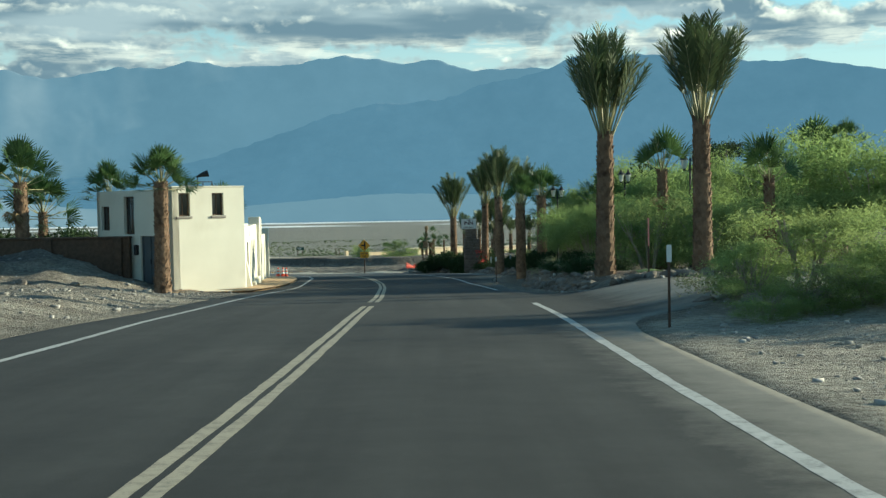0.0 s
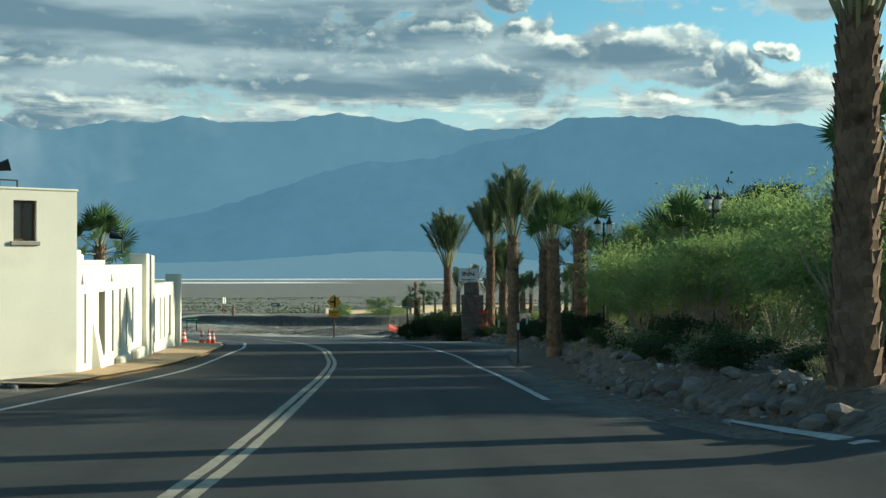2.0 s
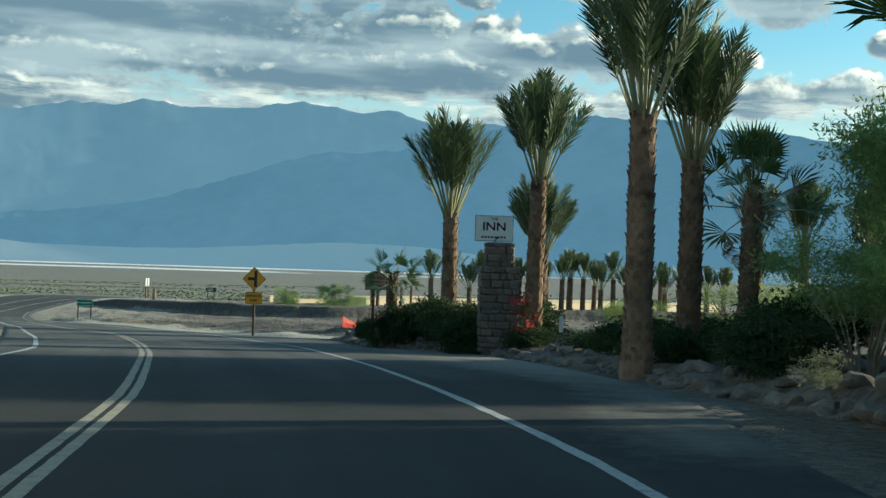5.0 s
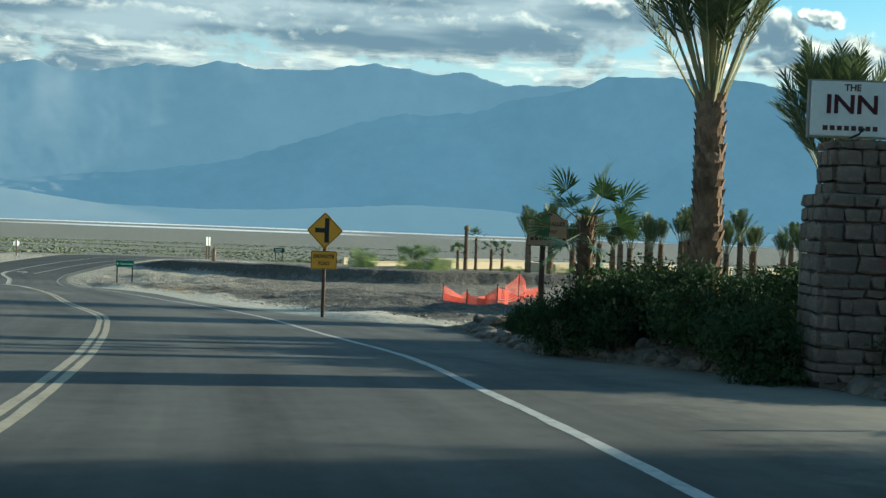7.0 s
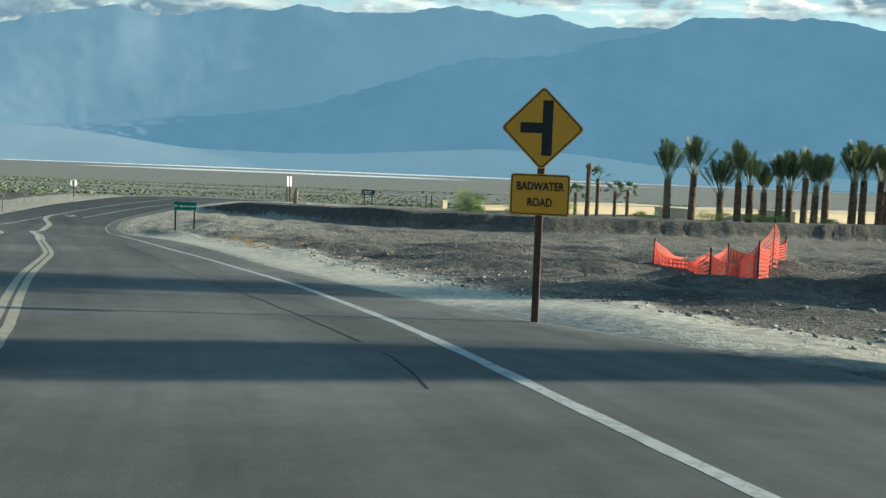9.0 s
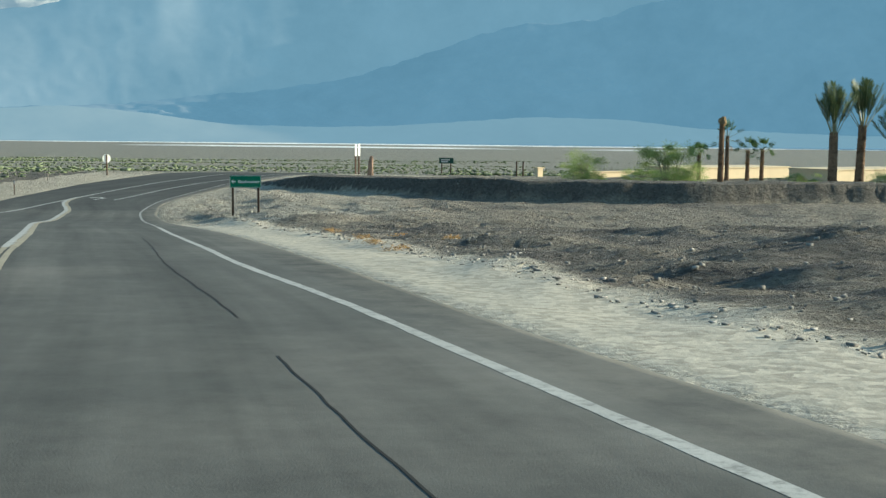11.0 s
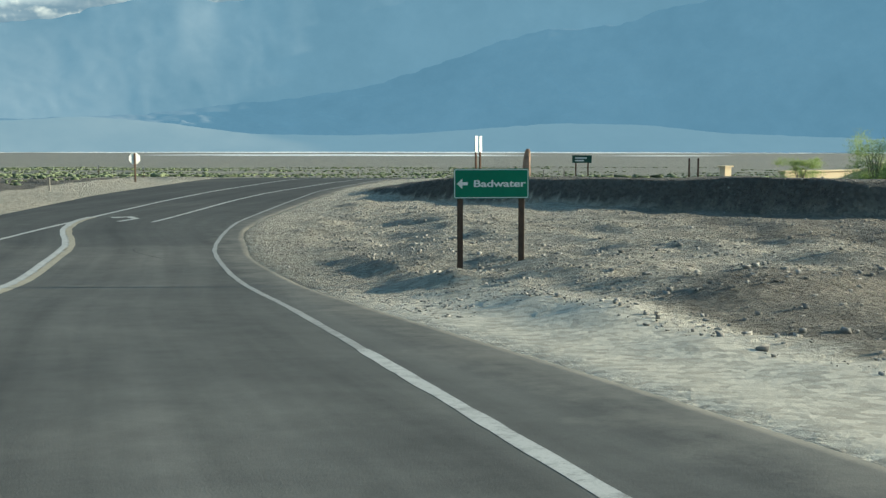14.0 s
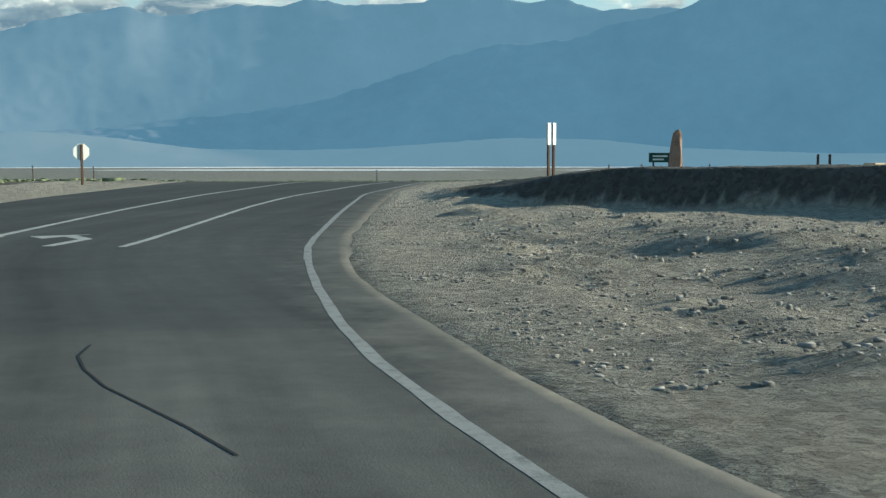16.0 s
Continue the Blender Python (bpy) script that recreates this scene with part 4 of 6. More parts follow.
part("handle", boxes((5.18, 5.21, 0.02, 0.06, 1.0, 1.2)), IRON, hd)
part("wall_lamp", boxes((3.98, 4.18, -0.16, 0.0, 1.35, 1.78), bevel=0.03), IRON, side, "black wall lamp beside the door")
part("back_wall", boxes((0, 3.22, 7.02, 7.3, 0, 4.05)), STUCCO, house)
part("far_side_wall", boxes((2.94, 3.22, 0.28, 7.02, 0, 4.05)), STUCCO, house)
part("roof", boxes((0.28, 2.94, 0.28, 7.02, 3.72, 3.86)), SILL, house)
part("parapet_cap", boxes((-0.03, 3.25, -0.03, 0.31, 4.09, 4.15), bevel=0.02), STUCCO, house)
part("plinth", boxes((0.01, 3.21, 0.01, 7.29, -0.7, 0.0)), STUCCO, house)
part("floor_slab", boxes((0.28, 2.94, 0.28, 7.02, 0.02, 0.12)), DARK_IN, house)

# dark yard wall beside the building
yw = thing("yard_wall", -13.1, 48.85, -3.4, 176, "dark brown rendered yard wall beside the cream building", "wall", kind="structure")
part("wall_body", boxes((0.0, 22.0, -0.3, 0.0, -0.4, 2.15), bevel=0.02), WOOD_DARK, yw)
part("coping", boxes((-0.03, 22.03, -0.35, 0.05, 2.15, 2.24), bevel=0.02), WOOD_DARK, yw)
for k in range(8):
    part("pier", boxes((0.3 + 3.0 * k, 0.65 + 3.0 * k, 0.0, 0.12, -0.4, 2.2), bevel=0.02), WOOD_DARK, yw)

# long garden wall that follows the road, with slots and piers
wx, wy = -8.35, 48.6
wl = math.hypot(-10.45 + 8.35, 69.25 - 48.6)
w_yaw = math.degrees(math.atan2(69.25 - 48.6, -10.45 + 8.35))
gwall = thing("garden_wall", wx, wy, -3.75, w_yaw, "cream stucco garden wall with tall narrow openings and piers", "wall", kind="structure")
slots = [(1.3, 1.55), (3.2, 4.15), (5.2, 5.5), (6.4, 6.7), (7.6, 7.9), (8.8, 9.1), (13.6, 14.1), (15.2, 15.5), (16.4, 16.7), (18.0, 18.5)]
part("plinth", boxes((0.0, wl, 0.005, 0.345, -1.0, 0.0)), STUCCO, gwall)
part("gate", boxes((11.45, 12.05, 0.12, 0.2, 0.0, 2.6)), WOOD_DARK, gwall, "dark timber gate between the piers")
m1 = part("wall_body", wall_cells(11.2, 2.85, 0.35, [(a, b, 0.45, 2.15) for a, b in slots if b < 12]), STUCCO, gwall)
m2 = part("wall_body", wall_cells(wl - 12.4, 2.15, 0.35, [(a - 12.4, b - 12.4, 0.1, 1.65) for a, b in slots if a > 12.4]), STUCCO, gwall)
m2.location = (12.4, 0, 0)
for px, pw, ph in ((10.9, 0.55, 3.2), (12.05, 0.6, 3.15), (wl - 0.75, 0.75, 2.45)):
    part("pier", boxes((px, px + pw, -0.16, 0.40, -1.0, ph), bevel=0.025), STUCCO, gwall)
for a, b in slots:
    part("slot_back", boxes((a - 0.05, b + 0.05, 0.36, 0.40, 0.05, 2.2 if b < 12 else 1.7)), WOOD_DARK if b - a > 0.6 else SILL, gwall, "dark backing behind the opening")
for x0, x1, z0, z1 in ((0.0, 0.95, 2.85, 3.22), (0.95, 1.25, 2.85, 3.12), (1.25, 4.2, 2.85, 2.98)):
    part("wall_top", boxes((x0, x1, 0.0, 0.35, z0, z1), bevel=0.03), STUCCO, gwall)
# flush dark triangles paint the shade of small recesses
for nx in (0.9, 5.0):
    part("niche_shade", plate_xz([(nx, 2.38), (nx + 0.34, 2.38), (nx + 0.17, 2.66)]), WOOD_DARK, gwall, "flat dark triangle standing for a recess's shade")
bm = bmesh.new()
v = [bm.verts.new(q) for q in ((2.3, -0.32, -0.3), (2.95, -0.32, -0.3), (3.0, 0.02, -0.3), (2.2, 0.02, -0.3), (2.4, -0.02, 1.35), (2.9, -0.02, 1.35), (2.9, 0.02, 1.35), (2.4, 0.02, 1.35))]
for f in ((0, 1, 5, 4), (1, 2, 6, 5), (3, 0, 4, 7), (4, 5, 6, 7)):
    bm.faces.new([v[i] for i in f])
part("buttress", bm, STUCCO, gwall)
for bx in (5.6, 8.6):
    part("wall_base", boxes((bx, bx + 1.6, -0.22, 0, -0.3, 0.25), bevel=0.05), STUCCO, gwall)


def floodlight(x, y, z, yaw, tall):
    t = thing("floodlight", x, y, z, yaw, "black floodlight on a thin iron stand above the wall", "floodlight", "floodlights on the roof")
    part("pole", tube(bmesh.new(), [(0, 0, 0), (0, 0, tall)], [0.025, 0.02], 8), IRON, t)
    part("foot", boxes((-0.12, 0.12, -0.12, 0.12, 0, 0.03)), IRON, t)
    bm = bmesh.new()
    tube(bm, [(-0.05, 0, tall + 0.02), (0.18, 0, tall + 0.1), (0.42, 0, tall + 0.16)], [0.03, 0.09, 0.14], 8)
    part("lamp_head", bm, IRON, t)
    return t


floodlight(-9.9, 47.57, 0.79, 20, 0.42)
floodlight(-10.4, 47.1, 0.79, 160, 0.36)
floodlight(-10.6, 61.3, -0.5, 160, 0.45)
rail = thing("roof_rail", -10.0, 47.3, 0.79, h_yaw, "thin black iron railing on the flat roof", "railing")
for px in (-0.4, 0.0, 0.4, 0.8):
    part("post", boxes((px, px + 0.03, 0, 0.03, 0, 0.22)), IRON, rail)
part("top_rail", boxes((-0.4, 0.83, 0.0, 0.03, 0.22, 0.25)), IRON, rail)


# ---- plants ----
RND = random.Random(11)


def frond_mesh(seed, L=3.0):
    """A date-palm frond: bare pale stem below, feathered above; grows along z and leans out along x."""
    r = random.Random(seed)
    V, Fc, mi = [], [], []
    bend = r.uniform(0.02, 0.16)
    pts = []
    p = Vector((0, 0, 0))
    n = 9
    for i in range(n):
        pts.append(p.copy())
        a = bend * (i / (n - 1)) ** 2 * 2.2
        p += Vector((math.sin(a), 0.03 * r.uniform(-1, 1), math.cos(a))) * (L / (n - 1))
    for i in range(n - 1):
        k0, k1 = 0.026 * (1 - i / n) + 0.006, 0.026 * (1 - (i + 1) / n) + 0.006
        b = len(V)
        for q, k in ((pts[i], k0), (pts[i + 1], k1)):
            V += [q + Vector((k, 0, 0)), q + Vector((-k * 0.6, k, 0)), q + Vector((-k * 0.6, -k, 0))]
        for s in range(3):
            Fc.append((b + s, b + (s + 1) % 3, b + 3 + (s + 1) % 3, b + 3 + s))
            mi.append(1)
    m = 34
    for j in range(m):
        t = 0.42 + 0.57 * j / (m - 1)
        f = t * (n - 1)
        i = min(int(f), n - 2)
        q = pts[i].lerp(pts[i + 1], f - i)
        d = (pts[i + 1] - pts[i]).normalized()
        for s in (-1, 1):
            ln = L * (0.17 * math.sin(math.pi * min(1, (t - 0.34) / 0.72)) + 0.05) * r.uniform(0.8, 1.15)
            w = (d * r.uniform(0.72, 0.95) + Vector((r.uniform(-0.25, 0.25), s * r.uniform(0.4, 0.62), 0))).normalized()
            side_ = w.cross(Vector((1, 0, 0.2))).normalized() * 0.019 * L / 3
            b = len(V)
            V += [q - side_ * 0.6, q + side_ * 0.6, q + w * ln * 0.55 + side_, q + w * ln + Vector((0, 0, -0.02)), q + w * ln * 0.55 - side_]
            Fc.append((b, b + 1, b + 2, b + 3, b + 4))
            mi.append(0)
    me = mesh_of("frond", V, Fc)
    me.materials.append(FROND)
    me.materials.append(RACHIS)
    me.polygons.foreach_set("material_index", mi)
    return me


FRONDS = [frond_mesh(s) for s in range(6)]


def trunk_mesh(name, H, r0, r1, seed, boots=True, sides=14, mat=None, rough=1.0):
    """A tapered trunk with the cut leaf bases standing out of it in a spiral."""
    r = random.Random(seed)
    bm = bmesh.new()
    n = max(6, int(H / 0.35))
    lean = (r.uniform(-0.02, 0.02), r.uniform(-0.02, 0.02))
    at = lambda z: Vector((lean[0] * z, lean[1] * z, z))
    rad = lambda z: r0 + (r1 - r0) * (z / H) + 0.25 * r0 * math.exp(-z * 3.0)
    tube(bm, [at(H * i / n) - Vector((0, 0, 0.25 if i == 0 else 0)) for i in range(n + 1)], [rad(H * i / n) * r.uniform(0.95, 1.04) for i in range(n + 1)], sides)
    if boots:
        z, k = 0.12, 0
        while z < H - 0.05:
            for s in range(9):
                a = 2 * math.pi * (s + 0.5 * (k % 2)) / 9 + r.uniform(-0.12, 0.12)
                rr = rad(z)
                c, w = Vector((math.cos(a), math.sin(a), 0)), Vector((-math.sin(a), math.cos(a), 0))
                o = at(z) + c * rr * 0.94
                hh, out, ww = r.uniform(0.14, 0.21), r.uniform(0.02, 0.065) * rough, rr * r.uniform(0.24, 0.34)
                b = [o - w * ww, o + w * ww, o + w * ww * 0.55 + c * out + Vector((0, 0, hh)), o - w * ww * 0.55 + c * out + Vector((0, 0, hh)), o + Vector((0, 0, hh * 0.8)) + w * ww * 0.4, o + Vector((0, 0, hh * 0.8)) - w * ww * 0.4]
                v = [bm.verts.new(q) for q in b]
                for f in ((0, 1, 2, 3), (3, 2, 4, 5), (1, 4, 2), (0, 3, 5)):
                    bm.faces.new([v[i] for i in f])
            z += 0.135
            k += 1
    me = bpy.data.meshes.new(name)
    bm.to_mesh(me)
    bm.free()
    me.materials.append(mat or BARK)
    return me, at(H)


def date_palm(x, y, zb, H, crown, n=38, r0=0.27, r1=0.21, seed=0, spread=0.46, label="", group="tall date palms beside the road"):
    t = thing("date_palm", x, y, zb, RND.uniform(0, 360), label or "tall date palm with tied-up upright fronds and rough brown trunk", "palm tree", group)
    me, top = trunk_mesh("trunk", H, r0, r1, seed)
    part("trunk", me, None, t)
    r = random.Random(seed + 100)
    k = crown / 3.0
    for i in range(n):
        q = (i + 0.5) / n
        tilt = math.degrees(spread) * (q ** 0.8) * r.uniform(0.75, 1.12)
        if r.random() < 0.06:
            tilt *= 1.25
        az = i * 137.5 + r.uniform(-12, 12)
        s = k * r.uniform(0.86, 1.06) * (1.0 - 0.12 * q)
        f = part("frond", FRONDS[r.randrange(6)], None, t)
        f.matrix_basis = Matrix.Translation(top + Vector((0, 0, -0.10 - 0.25 * q))) @ pose(0, 0, 0, 0, 0, az) @ Matrix.Translation((r1 * 0.55 * q, 0, 0)) @ pose(0, 0, 0, 0, tilt, 0) @ pose(0, 0, 0, 0, 0, r.uniform(-40, 40)) @ Matrix.Diagonal((s, s, s, 1))
    return t


def fan_leaf_mesh(seed, dead=False, stalk=1.04):
    """A fan leaf on its stalk: grows along z, the pleated blade at the end."""
    r = random.Random(seed)
    V, Fc, mi = [], [], []
    b = 0
    for zz, k in ((0, 0.024), (stalk * 0.58, 0.017), (stalk + 0.02, 0.012)):
        V += [Vector((k, 0, zz)), Vector((-k * 0.5, k, zz)), Vector((-k * 0.5, -k, zz))]
    for i in range(2):
        for s in range(3):
            Fc.append((3 * i + s, 3 * i + (s + 1) % 3, 3 * i + 3 + (s + 1) % 3, 3 * i + 3 + s))
            mi.append(1)
    hub = Vector((0, 0, stalk))
    n = 23
    for j in range(n):
        a = (j / (n - 1) - 0.5) * radians(165)
        ln = 0.82 * (0.62 + 0.38 * math.cos(a)) * r.uniform(0.92, 1.06)
        fold = 0.05 * (1 if j % 2 else -1)
        d = Vector((fold - 0.30 * abs(math.sin(a)), math.sin(a), math.cos(a))).normalized()
        w = Vector((0, math.cos(a), -math.sin(a)))
        droop = r.uniform(0.0, 0.14) if not dead else r.uniform(0.3, 0.6)
        b = len(V)
        V += [hub, hub + d * ln * 0.58 + w * 0.031, hub + d * ln * 0.58 - w * 0.031, hub + d * ln * r.uniform(0.96, 1.05) + Vector((droop, 0, -droop * 0.55))]
        Fc += [(b, b + 1, b + 2), (b + 2, b + 1, b + 3)]
        mi += [0, 0]
    me = mesh_of("fan_leaf", V, Fc)
    me.materials.append(FAN_DEAD if dead else FAN)
    me.materials.append(FAN_DEAD if dead else RACHIS)
    me.polygons.foreach_set("material_index", mi)
    return me


FANS_G = [fan_leaf_mesh(s) for s in range(5)]
FANS_D = [fan_leaf_mesh(s + 50, True) for s in range(3)]


def fan_palm(x, y, zb, H, size=1.0, n=20, dead=4, r0=0.24, r1=0.2, seed=0, label="", group="fan palms", low=115, rise=6, ease=1.15):
    t = thing("fan_palm", x, y, zb, RND.uniform(0, 360), label or "fan palm with green fan leaves and rough brown trunk", "palm tree", group)
    me, top = trunk_mesh("trunk", H, r0, r1, seed + 500, rough=1.2)
    part("trunk", me, None, t)
    r = random.Random(seed + 900)
    for i in range(n + dead):
        d = i >= n
        q = (i + 0.5) / n
        tilt = (rise + (low - rise) * q ** ease) * r.uniform(0.8, 1.1) if not d else r.uniform(140, 168)
        s = size * r.uniform(0.85, 1.1) * (0.75 if d else 1)
        f = part("dead_leaf" if d else "fan_leaf", (FANS_D if d else FANS_G)[r.randrange(3)], None, t)
        f.matrix_basis = Matrix.Translation(top + Vector((0, 0, -0.05 - 0.3 * q * size * (1.6 if d else 1)))) @ pose(0, 0, 0, 0, 0, i * 137.5 + r.uniform(-15, 15)) @ pose(0, 0, 0, 0, tilt, 0) @ pose(0, 0, 0, 0, 0, r.uniform(-60, 60)) @ Matrix.Diagonal((s, s, s, 1))
    return t


def crown_mesh(name, rx, rz, n, leaf, seed, mat, lobes=9, lift=0.0, feather=0.0, low=0.12, slim=0.2, lobe=(0.28, 0.52), spray=7):
    """Many small leaves on twigs in uneven lobes, with gaps."""
    r = np.random.default_rng(seed)
    th = r.uniform(0, 2 * np.pi, lobes)
    rad = np.sqrt(r.uniform(0.02, 0.75, lobes)) * rx
    cz = r.uniform(low, 0.80, lobes) * rz
    C = np.stack([np.cos(th) * rad, np.sin(th) * rad, cz + lift], 1)
    S = r.uniform(*lobe, lobes) * rx
    tw = n // 9
    k = r.integers(0, lobes, tw)
    d = r.normal(size=(tw, 3))
    d /= np.linalg.norm(d, axis=1)[:, None]
    d[:, 2] = d[:, 2] * 0.62 + 0.10
    q = C[k] + d * (S[k] * r.uniform(0.35, 1.12, tw) ** 0.6)[:, None]
    q[:, 2] = np.maximum(q[:, 2], 0.05)
    way = d * np.array([1, 1, 0.4]) + r.normal(size=(tw, 3)) * np.array([0.5, 0.5, 0.25]) + np.array([0, 0, -0.1 - feather])
    way /= np.linalg.norm(way, axis=1)[:, None]
    idx = np.repeat(np.arange(tw), 9)
    o = q[idx] + way[idx] * (r.uniform(-0.5, 0.5, len(idx)) * leaf * spray)[:, None]
    a = way[idx] * 0.5 + r.normal(size=(len(idx), 3)) * 0.6
    a /= np.linalg.norm(a, axis=1)[:, None]
    b = np.cross(a, r.normal(size=(len(idx), 3)))
    b /= np.linalg.norm(b, axis=1)[:, None]
    ln = leaf * r.uniform(0.7, 1.4, len(idx))[:, None]
    V = np.stack([o, o + a * ln * 0.5 + b * ln * slim, o + a * ln, o + a * ln * 0.5 - b * ln * slim], 1).reshape(-1, 3)
    m = len(V) // 4
    me = bpy.data.meshes.new(name)
    me.vertices.add(len(V))
    me.vertices.foreach_set("co", V.astype(np.float32).ravel())
    me.loops.add(4 * m)
    me.loops.foreach_set("vertex_index", np.arange(4 * m))
    me.polygons.add(m)
    me.polygons.foreach_set("loop_start", np.arange(0, 4 * m, 4))
    me.materials.append(mat)
    me.update()
    me.validate()
    return me


def stems_mesh(name, rx, h, n, seed, r0=0.05):
    r = random.Random(seed)
    bm = bmesh.new()
    for i in range(n):
        a = r.uniform(0, 6.28)
        p = Vector((math.cos(a) * rx * 0.12, math.sin(a) * rx * 0.12, -0.1))
        pts, rr = [p], [r0]
        e = r.uniform(0.25, 0.75) * rx
        for s in range(1, 5):
            k = s / 4
            pts.append(Vector((math.cos(a) * (rx * 0.12 + e * k ** 1.3) + r.uniform(-0.06, 0.06), math.sin(a) * (rx * 0.12 + e * k ** 1.3) + r.uniform(-0.06, 0.06), h * k)))
            rr.append(r0 * (1 - 0.8 * k))
        tube(bm, pts, rr, 5)
        if n < 30:
            q = pts[2]
            tube(bm, [q, q + Vector((r.uniform(-0.4, 0.4), r.uniform(-0.4, 0.4), h * 0.35))], [r0 * 0.5, r0 * 0.1], 4)
    me = bpy.data.meshes.new(name)
    bm.to_mesh(me)
    bm.free()
    me.materials.append(BARK_GREY)
    return me


MESQ = [(crown_mesh("crown", 2.0, 2.9, 20000, 0.085, s, LEAF_PALEMESQ, 24, 0.0, 0.0, slim=0.12, lobe=(0.12, 0.38), spray=10), stems_mesh("branchwork", 1.4, 2.2, 9, s)) for s in range(3)]
MESQ_TREE = [(crown_mesh("crown", 2.0, 2.9, 26000, 0.085, s + 70, LEAF_MESQ, 26, 0.10, 0.0, 0.40, slim=0.11, lobe=(0.10, 0.36), spray=10), stems_mesh("branchwork", 1.5, 1.95, 22, s + 70, 0.028)) for s in range(3)]
DARKB = [(crown_mesh("crown", 1.05, 1.5, 11000, 0.085, s + 20, LEAF_DARK, 14), stems_mesh("branchwork", 0.7, 1.0, 7, s, 0.03)) for s in range(3)]
PALEB = [(crown_mesh("crown", 0.6, 0.8, 1500, 0.05, s + 40, LEAF_PALE, 7), stems_mesh("branchwork", 0.5, 0.6, 12, s, 0.012)) for s in range(2)]


def shrub(kind, x, y, s=1.0, sz=None, name="shrub", label="", category="shrub", group="", z=None, yaw=None):
    c, st = kind
    zb = float(land_z(x, y)) if z is None else z
    t = new(name)
    t.matrix_basis = Matrix.LocRotScale((x, y, zb - 0.04), Euler((0, 0, RND.uniform(0, 6.28) if yaw is None else yaw)), (s, s, sz or s))
    tagged(t, label, category, group)
    part("crown", c, None, t)
    part("branchwork", st, None, t)
    return t


def lz(x, y):
    return float(land_z(x, y))


# the two tall palms by the driveway, and those round the inn's sign
date_palm(4.78, 34.55, -2.35, 4.27, 3.1, 34, 0.27, 0.22, seed=1)
date_palm(7.35, 33.05, -2.3, 4.5, 3.0, 34, 0.27, 0.22, seed=2)
date_palm(0.84, 87.99, -5.1, 4.05, 3.3, 34, 0.25, 0.21, seed=3, spread=0.5)
date_palm(3.03, 84.42, -4.95, 4.8, 3.1, 34, 0.25, 0.21, seed=4)
date_palm(3.5, 72.54, -4.3, 4.55, 3.1, 34, 0.25, 0.22, seed=5)
date_palm(5.09, 75.18, -4.2, 3.9, 3.0, 34, 0.24, 0.21, seed=6)
date_palm(4.2, 92.5, -5.0, 2.9, 2.7, 40, 0.26, 0.22, seed=7, spread=0.6)
# fan palms in the garden
fan_palm(5.55, 65.44, -3.9, 4.1, 1.05, 17, 0, 0.28, 0.24, seed=1, low=56)
fan_palm(3.99, 59.94, -3.75, 3.6, 1.0, 16, 0, 0.22, 0.19, seed=2, low=56)
fan_palm(8.4, 60.5, -3.6, 3.4, 1.05, 16, 3, 0.22, 0.18, seed=3, low=66)
fan_palm(7.95, 42.2, -2.75, 3.75, 0.92, 12, 2, 0.2, 0.16, seed=4, low=54)
fan_palm(11.6, 41.5, -2.5, 3.15, 0.98, 12, 2, 0.2, 0.17, seed=5, low=64)
fan_palm(16.5, 52.0, -2.6, 4.2, 1.1, 16, 3, 0.22, 0.2, seed=6, low=70)
fan_palm(18.78, 55.0, -2.6, 4.95, 0.75, 17, 4, 0.2, 0.17, seed=16, low=86)
fan_palm(7.3, 78.5, -4.5, 3.7, 1.05, 22, 4, 0.24, 0.2, seed=17, low=115, label="dense green fan palm behind the date palms")
fan_palm(-0.93, 89.27, -5.05, 1.98, 0.66, 17, 0, 0.14, 0.12, seed=8, low=140, rise=18, ease=0.9, label="young fan palm with broad green fans beside the tan sign")
# fan palms near the house
fan_palm(-10.72, 44.6, -3.2, 4.17, 0.84, 34, 0, 0.28, 0.25, seed=10, low=100, label="fan palm with a brown trunk in front of the cream building", group="fan palms near the house")
fan_palm(-17.9, 50.0, -3.0, 4.2, 1.1, 30, 3, 0.3, 0.26, seed=11, low=110, group="fan palms near the house")
fan_palm(-16.4, 57.5, -3.2, 3.9, 1.0, 28, 2, 0.24, 0.2, seed=12, low=105, group="fan palms near the house")
fan_palm(-20.5, 60.0, -3.5, 3.4, 1.2, 26, 2, 0.24, 0.2, seed=13, low=110, group="fan palms near the house")
fan_palm(-12.1, 64.0, -4.0, 3.75, 0.95, 30, 1, 0.22, 0.2, seed=14, low=105, group="fan palms near the house", label="fan palm behind the cream garden wall")
fan_palm(-24.0, 56.0, -3.2, 3.6, 1.2, 19, 4, 0.24, 0.2, seed=15, low=110, group="fan palms near the house")

